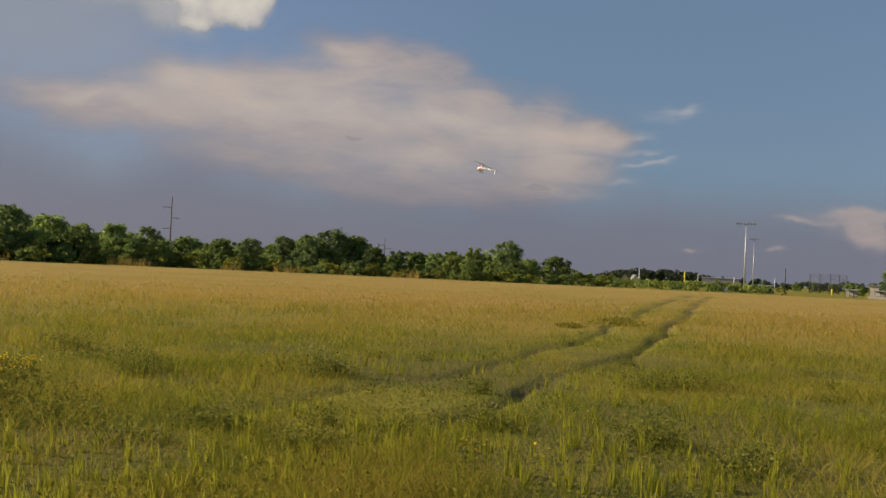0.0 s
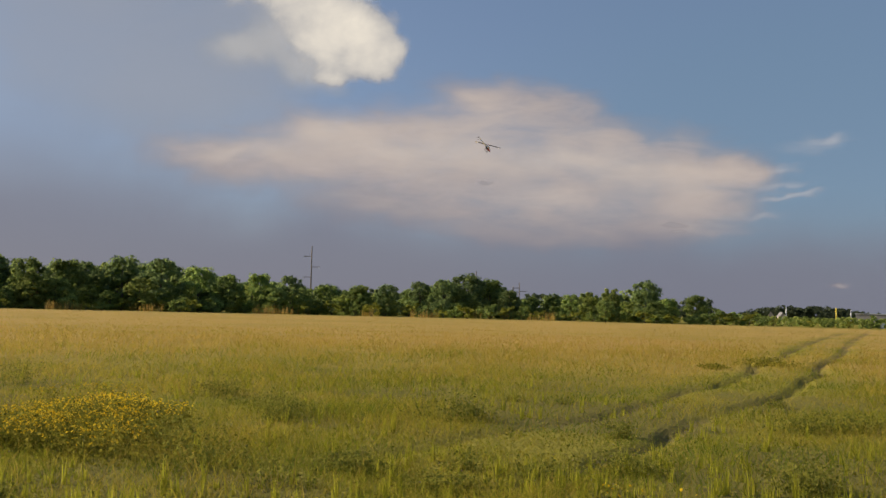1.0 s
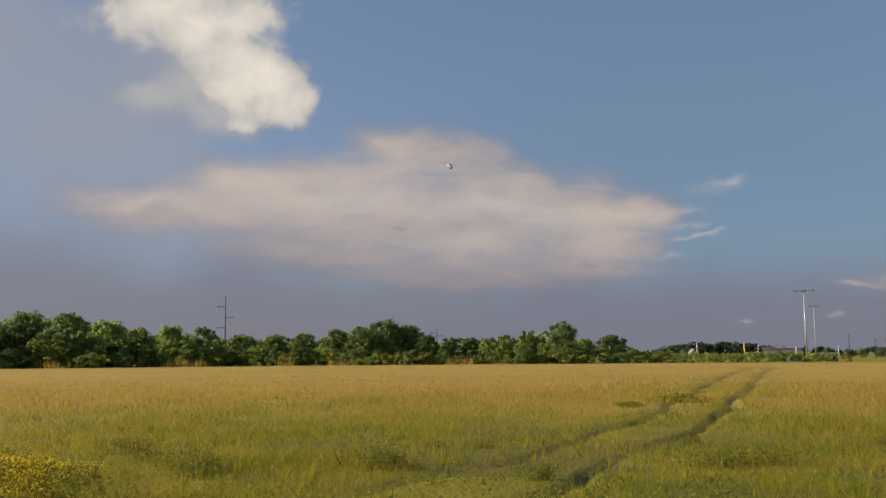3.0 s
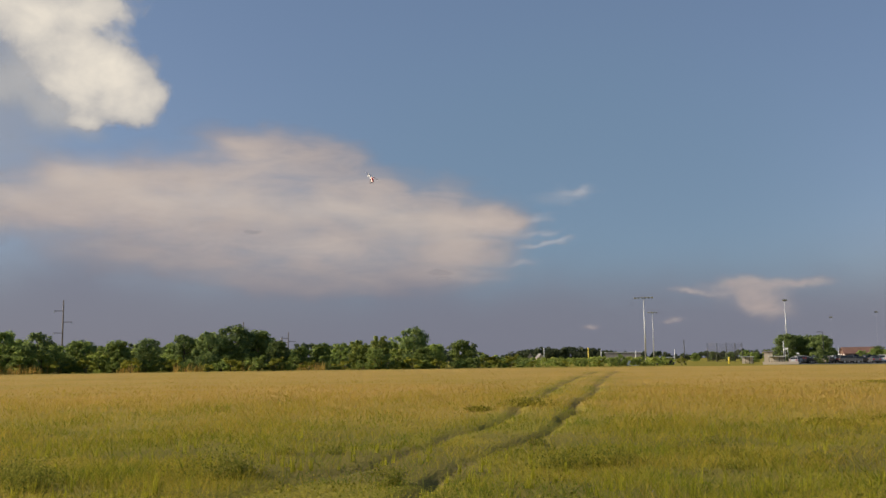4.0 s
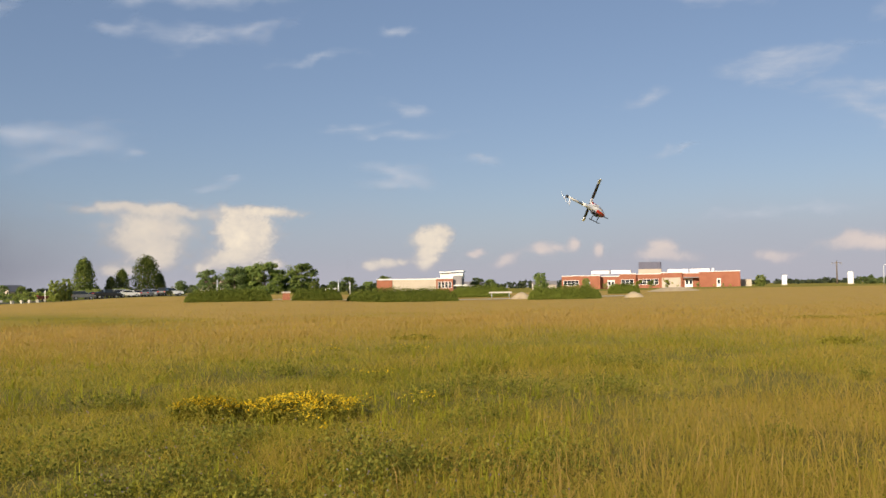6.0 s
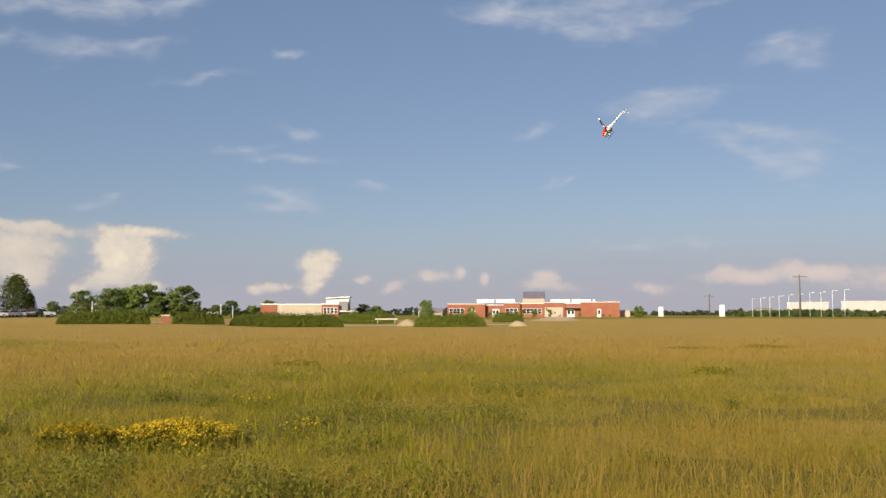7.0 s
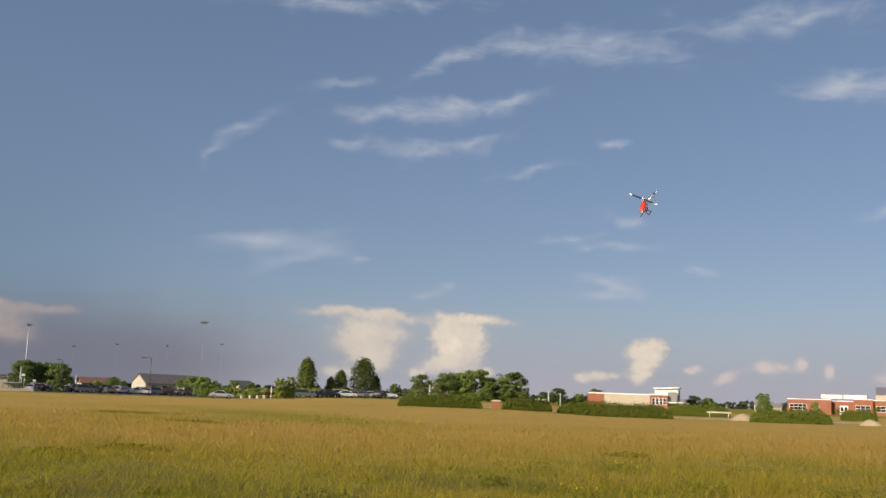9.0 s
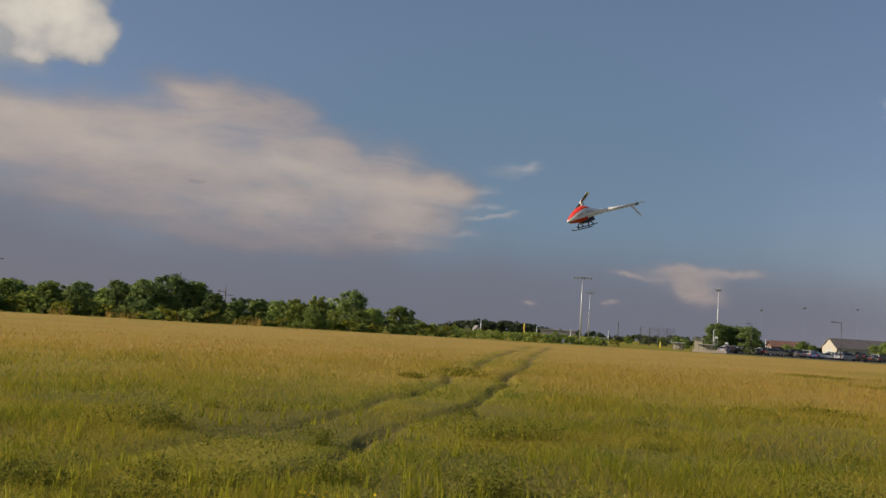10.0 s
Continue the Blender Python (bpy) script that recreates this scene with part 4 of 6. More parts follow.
woods("field_edge_scrub", "low green scrub on the bank by the car park", [(23.6 + 0.2 * k + rw.uniform(-0.1, 0.1), rw.uniform(205, 235), rw.uniform(-0.1, 0.2), rw.uniform(2.5, 4)) for k in range(40)], LEAF_B, 0.3, 28)
woods("far_trees", "far line of trees along the horizon", [(-6 + 0.5 * k + rw.uniform(-0.2, 0.2), rw.uniform(700, 950), rw.uniform(0.1, 0.42) * (1 if k < 130 else 0.45), rw.uniform(9, 22)) for k in range(186)], FAR_LEAF, 1.6, 22)
woods("far_trees", "far line of trees behind the meadow trees", [(-50 + 0.5 * k + rw.uniform(-0.2, 0.2), rw.uniform(420, 520), rw.uniform(0.6, 1.25), rw.uniform(10, 18)) for k in range(90)], FAR_LEAF, 1.3, 23)
woods("far_trees", "far line of trees closing the horizon behind", [(95 + 1.1 * k, rw.uniform(420, 600), rw.uniform(0.5, 1.3), rw.uniform(12, 22)) for k in range(195)], FAR_LEAF, 2.0, 24)


# ---------------------------------------------------------------- weeds and flowers of the meadow
def tuft_points(rg, n, w, d, h, lumps=9):
    out = []
    for k in range(lumps):
        a, q = rg.uniform(0, math.tau), rg.rand() ** 0.5
        c = np.array([w / 2 * q * math.cos(a) * 0.8, d / 2 * q * math.sin(a) * 0.8, 0])
        top = h * rg.uniform(0.55, 1.0) * (1 - 0.45 * q)
        m = n // lumps
        p = rg.normal(size=(m, 3)) * (0.16 * w, 0.16 * d, 0)
        p[:, 2] = top * rg.rand(m) ** 0.9
        out.append(c + p)
    return np.concatenate(out)


def weed_clump(x, y, w, d, h, seed, flowers=0, n=980, leaf=None, size=0.03, label="bushy dark green weed clump in the meadow"):
    rg = np.random.RandomState(seed)
    t = thing("weed_clump", label, "weeds", (x, y, float(ground_z(x, y)) - 0.02), rg.uniform(0, 360), "weed clumps in the meadow")
    p = tuft_points(rg, n, w, d, h, 14)
    mesh_part("leaves", leaf_cloud("leaves", p, size, leaf or WEED, seed + 1, 0.8), t, kind="stuff")
    bm = bmesh.new()
    for q in p[rg.choice(len(p), 26)]:
        rod(bm, (q[0] * 0.7, q[1] * 0.7, -0.02), tuple(q), 0.004, 0.002, 4)
    part("stalk_tangle", bm, WEED, t, kind="stuff")
    flowers = (flowers + 1) // 2
    if flowers:
        q = p[rg.choice(len(p), flowers)]
        q[:, 2] = np.maximum(q[:, 2], h * rg.uniform(0.6, 1.05, flowers))
        mesh_part("blossoms", leaf_cloud("blossoms", q, 0.009, LILAC, seed + 2, 1.0), t, "pale lilac blossoms", "stuff")
    return t


WEEDS = ((-5.1, 13.7, 1.7, 1.0, 0.55, 14), (-4.6, 13.4, 0.9, 0.6, 0.35, 4), (-7.1, 12.3, 1.1, 0.7, 0.40, 0), (-1.7, 10.0, 0.9, 0.6, 0.28, 14), (0.0, 14.6, 1.1, 0.8, 0.45, 5), (0.75, 15.1, 1.2, 0.8, 0.42, 6),
         (0.0, 9.7, 1.0, 0.7, 0.38, 20), (0.9, 8.7, 1.2, 0.7, 0.36, 12), (-4.2, 8.5, 0.8, 0.6, 0.26, 2), (-6.6, 8.7, 1.5, 1.1, 0.55, 6), (-7.8, 13.2, 1.2, 0.8, 0.40, 3), (-14.4, 14.2, 2.0, 1.2, 0.6, 0),
         (-9.9, 14.6, 1.2, 0.8, 0.42, 5), (-3.0, 8.0, 1.0, 0.6, 0.24, 8), (-8.4, 8.0, 1.3, 0.9, 0.5, 6), (-0.9, 34.0, 2.4, 1.6, 0.5, 0), (-2.6, 31.0, 1.4, 0.8, 0.28, 0))
for k, (x, y, w, d, h, fl) in enumerate(WEEDS):
    weed_clump(x, y, w, d, h * (1.25 if y < 20 else 0.8), 700 + 5 * k, fl, size=0.019 if y < 20 else 0.04, leaf=None if y < 20 else HERB)
WEEDS_EAST = ((4.7, 8.7, 1.6, 1.0, 0.50, 26), (5.7, 7.8, 1.9, 1.0, 0.50, 40), (6.6, 6.9, 1.6, 1.0, 0.42, 26), (7.0, 12.4, 1.3, 0.8, 0.42, 4), (12.1, 14.3, 1.0, 0.6, 0.32, 0), (11.9, 8.3, 1.7, 0.8, 0.45, 6), (12.9, 7.5, 1.6, 0.8, 0.45, 4),
              (12.4, 9.6, 1.5, 0.8, 0.42, 3), (10.9, 9.2, 1.4, 0.7, 0.38, 4), (9.2, 7.2, 1.2, 0.8, 0.36, 12), (3.8, 10.4, 1.2, 0.8, 0.42, 5), (8.8, 25.2, 2.0, 1.2, 0.45, 0), (6.6, 24.0, 1.6, 1.0, 0.40, 0),
              (18.5, 44.5, 3.6, 1.6, 0.5, 0), (20.1, 59.0, 5.0, 2.0, 0.5, 0), (23.0, 20.5, 1.4, 0.8, 0.4, 0), (25.8, 7.9, 1.0, 0.8, 0.5, 0), (16.7, 9.4, 1.0, 0.6, 0.4, 0), (47.3, 11.9, 4.0, 2.4, 0.4, 0), (44.0, 14.0, 3.0, 2.0, 0.4, 0))
for k, (x, y, w, d, h, fl) in enumerate(WEEDS_EAST):
    near = math.hypot(x, y) < 20
    weed_clump(x, y, w, d, h * (1.1 if near else 0.55), 900 + 5 * k, fl, size=0.019 if near else 0.04, leaf=None if near else HERB)


rt = random.Random(31)
for k in range(30):
    a, r = radians(rt.uniform(-48, 80)), rt.uniform(7.5, 19)
    x, y = r * math.sin(a), r * math.cos(a)
    w = rt.uniform(0.35, 0.9)
    weed_clump(x, y, w, w * rt.uniform(0.6, 1.0), rt.uniform(0.18, 0.42), 2000 + 5 * k, rt.choice((0, 0, 6, 10)), n=340, size=0.019, label="small leafy weed tuft in the meadow grass")


rt = random.Random(47)
for k in range(22):
    a, r = radians(rt.uniform(26, 58)), rt.uniform(6.0, 8.8)
    x, y = r * math.sin(a), r * math.cos(a)
    w = rt.uniform(0.7, 1.3)
    weed_clump(x, y, w, w * rt.uniform(0.6, 0.9), rt.uniform(0.38, 0.56), 2400 + 5 * k, rt.choice((24, 36, 48)), n=640, size=0.018, label="leafy meadow weed with dull lilac blossoms")


def flower_patch(x, y, w, d, n, seed, turn=0.0, h=0.42):
    """Yellow wildflowers: stems with leaves, and flat open heads."""
    rg = np.random.RandomState(seed)
    t = thing("yellow_wildflowers", "dense patch of yellow wildflowers in the meadow", "flowers", (x, y, float(ground_z(x, y)) - 0.02), turn, "patches of yellow wildflowers")
    a, q = rg.uniform(0, math.tau, n), rg.rand(n) ** 0.5
    px, py = w / 2 * q * np.cos(a) + rg.normal(0, 0.05, n), d / 2 * q * np.sin(a) + rg.normal(0, 0.05, n)
    lump = cloudy(px * 2.2 + 7, py * 2.2 + 3, seed)
    pz = h * (0.5 + 0.7 * lump) * (1 - 0.25 * q ** 2) * rg.uniform(0.75, 1.05, n)
    keep = lump > 0.42
    px, py, pz = px[keep], py[keep], pz[keep]
    n = len(px)
    # heads: small eight-cornered discs, tilted
    k = 7
    ang = np.arange(k) * math.tau / k
    rad = rg.uniform(0.007, 0.0135, n)
    tx, ty = rg.normal(0, 0.5, n), rg.normal(0, 0.5, n)
    vx = px[:, None] + rad[:, None] * np.cos(ang)
    vy = py[:, None] + rad[:, None] * np.sin(ang)
    vz = pz[:, None] + rad[:, None] * (np.cos(ang) * tx[:, None] + np.sin(ang) * ty[:, None])
    ring_v = np.stack([vx, vy, vz], -1)
    mid = np.stack([px, py, pz + 0.006], -1)[:, None, :]
    v = np.concatenate([mid, ring_v], 1).reshape(-1, 3)
    o = (np.arange(n) * (k + 1))[:, None, None]
    f = (o + np.array([(0, 1 + i, 1 + (i + 1) % k) for i in range(k)])[None]).reshape(-1, 3)
    mesh_part("bloom", raw_mesh("bloom", v, f, PETAL, tint=np.repeat(np.clip(rg.normal(0.5, 0.25, n), 0, 1), k + 1)), t, "golden yellow flower heads", "stuff")
    m = n * 4
    i = rg.randint(0, n, m)
    p = np.stack([px[i], py[i], pz[i] * rg.uniform(0.1, 0.95, m)], 1) + rg.normal(0, 0.03, (m, 3))
    mesh_part("foliage", leaf_cloud("foliage", p, 0.022, HERB, seed + 1, 0.8), t, kind="stuff")
    bm = bmesh.new()
    for j in range(0, n, 6):
        rod(bm, (px[j], py[j], 0), (px[j], py[j], pz[j]), 0.003, 0.002, 3)
    part("stalk_tangle", bm, WEED, t, kind="stuff")
    return t


for k, (x, y, w, d, n, turn) in enumerate(((7.3, 10.1, 1.05, 1.3, 1900, -36), (8.2, 9.3, 1.4, 1.2, 1900, -42), (8.9, 8.8, 0.6, 0.5, 40, -42), (7.3, 8.2, 0.55, 0.45, 110, 0), (7.1, 7.4, 0.5, 0.4, 60, -40), (9.6, 8.5, 0.7, 0.4, 40, 0),
                                           (15.6, 17.2, 1.6, 0.8, 110, -40), (17.4, 16.0, 1.6, 0.8, 70, -45), (11.9, 11.5, 0.9, 0.5, 60, 0), (20.1, 57.0, 7.0, 2.2, 420, -20),
                                           (-8.6, 9.9, 2.4, 2.2, 1500, 40), (-7.6, 8.5, 1.9, 1.6, 1050, 40), (-6.7, 7.9, 1.2, 1.0, 200, 30), (-8.6, 8.3, 1.3, 1.2, 330, 30), (-10.4, 11.8, 1.8, 1.6, 200, 30), (-1.05, 7.35, 0.9, 0.35, 60, 0), (25.5, 18.5, 1.4, 0.6, 40, -50))):
    flower_patch(x, y, w, d, n, 1200 + 7 * k, turn, 0.46 if x < 0 else 0.36)


def small_blossoms():
    x, y, r, rg = scatter(1300, 6, 40, 77, -52, 82)
    keep = cloudy(x * 0.3, y * 0.3, 71) > 0.55
    x, y = x[keep], y[keep]
    p = np.stack([x, y, ground_z(x, y) + rg.uniform(0.12, 0.42, len(x))], 1)
    tagged(new("small_blossoms", leaf_cloud("small_blossoms", p, 0.007, LILAC, 78, 1.0)), "scattered pale clover and daisy blossoms", "flowers", kind="stuff")


small_blossoms()

# ---------------------------------------------------------------- poles and masts


def flood_mast(az, r, top, lamps=4, width=6.0, thick=0.2, turn=0.0):
    p = place(az, r)
    h = height(top, r) - p.z
    t = thing("floodlight_mast", "tall galvanised sports-field floodlight mast", "light mast", p, -az + turn, "floodlight masts")
    bm = bmesh.new()
    rod(bm, (0, 0, -0.3), (0, 0, h), thick, thick * 0.5, 10)
    part("pole", bm, GALV, t)
    bm = bmesh.new()
    box(bm, -width / 2, width / 2, -0.08, 0.08, h - 0.22, h - 0.05)
    part("crossarm", bm, GALV, t)
    for k in range(lamps):
        x = -width / 2 + width * (k + 0.5) / lamps
        bm = bmesh.new()
        rod(bm, (x, -0.1, h - 0.15), (x, -0.45, h - 0.42), 0.16, 0.30, 10)
        lamp = part("floodlight", bm, DARK_STEEL, t)
        bm = bmesh.new()
        rod(bm, (x, -0.452, h - 0.422), (x, -0.46, h - 0.43), 0.27, 0.27, 10)
        part("lens", bm, CHROME, lamp)
    return t


for az, r, top, lamps, width, thick in ((5.32, 300, 3.65, 6, 6.2, 0.26), (5.80, 400, 2.75, 4, 4.0, 0.22), (13.3, 340, 3.28, 3, 1.6, 0.24), (22.84, 300, 3.98, 4, 2.2, 0.035), (15.71, 450, 2.22, 3, 1.2, 0.014),
                                        (18.04, 450, 2.44, 3, 1.2, 0.014), (20.82, 450, 2.49, 2, 1.0, 0.014), (23.94, 450, 2.73, 3, 1.6, 0.014)):
    flood_mast(az, r, top, lamps, width, thick)


def utility_pole(az, r, top, arms, lean=0.0, wide=3.4):
    p = place(az, r)
    h = height(top, r) - p.z
    t = thing("utility_pole", "tall weathered wooden power pole with crossarms", "power pole", p, -az, "power poles")
    bm = bmesh.new()
    rod(bm, (0, 0, -0.3), (lean * h, 0, h), 0.36, 0.2, 8)
    part("pole", bm, WOOD_POLE, t)
    for u, s in arms:
        bm = bmesh.new()
        x = lean * h * u
        box(bm, x - (wide if s <= 0 else 0.2), x + (wide if s >= 0 else 0.2), -0.12, 0.12, h * u - 0.12, h * u + 0.12)
        arm = part("crossarm", bm, WOOD_POLE, t)
        bm = bmesh.new()
        for e in ((-wide,) if s < 0 else (wide,) if s > 0 else (-wide, wide)):
            rod(bm, (x + e * 0.95, 0, h * u - 0.12), (x + e * 0.95, 0, h * u - 0.8), 0.1, 0.06, 6)
        part("insulator", bm, GALV, arm)
    return t


utility_pole(-28.98, 400, 3.68, ((0.84, -1), (0.68, 1), (0.52, -1)))
utility_pole(-18.9, 460, 2.44, ())
utility_pole(-16.24, 500, 1.80, ((0.72, 1), (0.82, -1)), wide=4)
utility_pole(-16.6, 520, 1.55, ((0.8, 0),), wide=3)
utility_pole(78.0, 320, 2.25, ((0.96, 0),), wide=2.2)
utility_pole(73.0, 420, 1.2, ((0.9, 0),), wide=2.0)


def post(az, r, top, mat, name="field_post", label="grey steel fence post at the ball field", thick=0.12, category="post"):
    p = place(az, r)
    h = height(top, r) - p.z
    bm = bmesh.new()
    rod(bm, (0, 0, -0.2), (0, 0, h), thick, thick * 0.9, 10)
    bmesh.ops.bevel(bm, geom=[e for e in bm.edges if all(v.co.z > h - 0.01 for v in e.verts)], offset=thick * 0.3, segments=2, affect="EDGES")
    me = bpy.data.meshes.new(name)
    bm.to_mesh(me)
    bm.free()
    me.materials.append(mat)
    ob = new(name, me)
    ob.matrix_basis = Matrix.Translation(p)
    return tagged(ob, label, category)


post(1.94, 230, 0.66, YELLOW, "foul_pole", "bright yellow foul pole of the ball field", 0.16, "foul pole")
post(10.07, 250, 0.0, YELLOW, "foul_pole", "bright yellow foul pole of the ball field", 0.22, "foul pole")
for az, r, top in ((-0.72, 240, 0.69), (2.70, 260, 0.54), (4.75, 250, 0.45), (7.0, 280, 0.5), (13.1, 250, 0.9), (16.0, 250, 0.5), (43.7, 170, 0.62), (44.4, 180, 0.5), (36.5, 150, 0.75)):
    post(az, r, top, GALV)
for az, r, top in ((7.56, 260, 1.06),):
    post(az, r, top, DARK_STEEL, "field_post", "dark steel post at the ball field", 0.14)


def street_lamp(az, r, top, mat, arm=1.2, side=-1):
    p = place(az, r)
    h = height(top, r) - p.z
    t = thing("street_lamp", "street lamp with a flat box head on a straight pole", "street lamp", p, -az, "street lamps")
    bm = bmesh.new()
    rod(bm, (0, 0, -0.2), (0, 0, h), 0.09, 0.06)
    part("pole", bm, mat, t)
    bm = bmesh.new()
    rod(bm, (0, 0, h - 0.1), (side * arm, 0, h + 0.02), 0.05)
    box(bm, min(side * arm, side * (arm + 0.8)), max(side * arm, side * (arm + 0.8)), -0.2, 0.2, h - 0.08, h + 0.1, 0.04)
    part("lamp_head", bm, mat, t)
    return t


street_lamp(20.0, 210, 1.70, DARK_STEEL)
street_lamp(15.23, 255, 1.36, DARK_STEEL, 0.6)
for k in range(10):
    street_lamp(75.4 + 0.46 * k + 0.01 * k * k, 335, 0.90 + 0.055 * k, WHITE_PAINT, 0.7, 1)


def backstop():
    p = place(9.85, 330)
    t = thing("backstop_net", "tall ball-field backstop net on dark posts", "backstop", p, -9.85)
    h, w = 6.4, 5.6
    for x in (-w, -w * 0.45, 0.1 * w, w * 0.6, w):
        bm = bmesh.new()
        rod(bm, (x, 0, -0.2), (x, 0, h), 0.11)
        part("net_post", bm, DARK_STEEL, t)
    bm = bmesh.new()
    for k in range(30):
        z = 0.2 + k * 0.21
        rod(bm, (-w, 0.02, z), (w, 0.02, z), 0.012, sides=3)
    for k in range(52):
        x = -w + 2 * w * k / 51
        rod(bm, (x, 0.02, 0.1), (x, 0.02, h), 0.012, sides=3)
    part("netting", bm, DARK_STEEL, t, "dark see-through netting")


backstop()


# ---------------------------------------------------------------- buildings
def window_in(parent, x0, x1, y, z0, z1, cols, rows, face=-1, frame_mat=None):
    bm = bmesh.new()
    d = 0.06
    box(bm, x0 - 0.1, x1 + 0.1, y + face * d - 0.03, y + face * d + 0.03, z0 - 0.1, z0)
    box(bm, x0 - 0.1, x1 + 0.1, y + face * d - 0.03, y + face * d + 0.03, z1, z1 + 0.1)
    for k in range(cols + 1):
        x = x0 + (x1 - x0) * k / cols
        box(bm, x - 0.05, x + 0.05, y + face * d - 0.028, y + face * d + 0.028, z0, z1)
    for k in range(1, rows):
        z = z0 + (z1 - z0) * k / rows
        box(bm, x0, x1, y + face * d - 0.026, y + face * d + 0.026, z - 0.04, z + 0.04)
    win = part("window", bm, frame_mat or WHITE_PAINT, parent, "white-framed window")
    for i in range(cols):
        for j in range(rows):
            xa, xb = x0 + (x1 - x0) * i / cols + 0.05, x0 + (x1 - x0) * (i + 1) / cols - 0.05
            za, zb = z0 + (z1 - z0) * j / rows + 0.04, z0 + (z1 - z0) * (j + 1) / rows - 0.04
            bm = bmesh.new()
            box(bm, xa, xb, y + face * 0.02 - 0.012, y + face * 0.02 + 0.012, za, zb)
            part("pane", bm, GLASS, win)
    return win


def gable_house(az, r, w, depth, eave, ridge, wall, roof, turn=0.0, label="", name="house", windows=0, along="y"):
    """A house with its gable end towards -y; the ridge runs along y (or x)."""
    p = place(az, r)
    t = thing(name, label, "house", p, -az + turn)
    bm = bmesh.new()
    hw = w / 2
    prof = ((-hw, -0.2), (hw, -0.2), (hw, eave), (0, ridge), (-hw, eave))
    rings = [[(x, y, z) for x, z in prof] for y in (0, depth)]
    loft(bm, rings, soft=False)
    body = part("wall", bm, wall, t)
    for s in (-1, 1):
        bm = bmesh.new()
        o, th = 0.35, 0.14
        k = (ridge - eave) / hw
        a = [(s * (hw + o), eave - k * o + 0.02), (0, ridge + 0.02), (0, ridge + th), (s * (hw + o), eave - k * o + th)]
        loft(bm, [[(x, y, z) for x, z in a] for y in (-o, depth + o)], soft=False)
        part("roof", bm, roof, t)
    for k in range(windows):
        x = -hw + w * (k + 0.5) / windows
        window_in(t, x - 0.45, x + 0.45, 0, 0.9, 2.0, 2, 2)
    return t, body


barn, _ = gable_house(19.4, 315, 6.8, 24.0, 3.1, 5.9, surf("cream_siding", (0.40, 0.37, 0.31), (0.50, 0.46, 0.39), 1.5, 0.7), surf("brown_grey_metal_roof", (0.16, 0.13, 0.12), (0.24, 0.20, 0.18), 1.5, 0.6), -52, "cream gabled hall with a brown-grey metal roof", "hall")
bm = bmesh.new()
box(bm, -1.4, 1.4, -0.06, 0.02, 0.0, 2.4, 0.02)
part("door", bm, GALV, barn, "grey hall door")
for k in range(5):
    bm = bmesh.new()
    box(bm, 3.38, 3.46, 2.5 + 4.4 * k, 4.1 + 4.4 * k, 1.1, 2.2)
    part("side_window", bm, GLASS, barn)
gable_house(16.2, 262, 4.6, 7.4, 2.3, 3.7, surf("dull_brown_brick", (0.13, 0.075, 0.055), (0.2, 0.12, 0.09), 1.5, 0.85, 0.3), BROWN_ROOF, -75, "low brick house with a brown shingle roof", windows=2)
gable_house(-1.55, 560, 3.0, 5.0, 3.2, 5.2, BEIGE, GREY_ROOF, 0, "pale gabled house below the wooded hill", windows=2)
gable_house(-0.9, 575, 3.0, 5.0, 3.0, 5.0, BEIGE, GREY_ROOF, 20, "pale gabled house below the wooded hill", windows=2)
gable_house(35.6, 300, 6.0, 12.5, 2.6, 4.3, BEIGE, BROWN_ROOF, -70, "tan house with a shallow brown roof", windows=2)
gable_house(36.6, 296, 3.4, 6, 2.6, 4.6, BEIGE, BROWN_ROOF, 15, "tan house with a shallow brown roof", windows=1)
gable_house(24.9, 420, 5.0, 10, 3.4, 5.8, BEIGE, GREY_ROOF, -40, "far pale house among trees", windows=1)
gable_house(55.6, 330, 4.0, 8, 1.9, 2.9, BEIGE, GREY_ROOF, -80, "far low house beside the school", windows=1)
gable_house(48.0, 380, 5.0, 30, 2.4, 3.6, GALV, GREY_ROOF, -85, "far low shed roof behind the hedges", "shed")


def low_block(name, label, category, az, r, w, d, h, wall, roof, turn=0.0, eaves=0.3):
    p = place(az, r)
    t = thing(name, label, category, p, -az + turn)
    bm = bmesh.new()
    box(bm, -w / 2, w / 2, 0, d, -0.2, h - 0.15)
    part("wall", bm, wall, t)
    bm = bmesh.new()
    box(bm, -w / 2 - eaves, w / 2 + eaves, -eaves, d + eaves, h - 0.15, h + 0.12, 0.03)
    part("roof", bm, roof, t)
    return t


low_block("long_shed", "long low grey shed beyond the ball field", "shed", 4.0, 420, 15.5, 8, 4.2, GREY_ROOF, GALV)
low_block("equipment_box", "low blue-grey equipment box at the field edge", "box", 4.5, 216, 3.2, 2.0, 1.35, surf("blue_grey_panel", (0.22, 0.27, 0.32), (0.32, 0.37, 0.42), 2, 0.6), surf("blue_grey_lid", (0.26, 0.31, 0.36), (0.36, 0.41, 0.46), 2, 0.6), 0, 0.05)


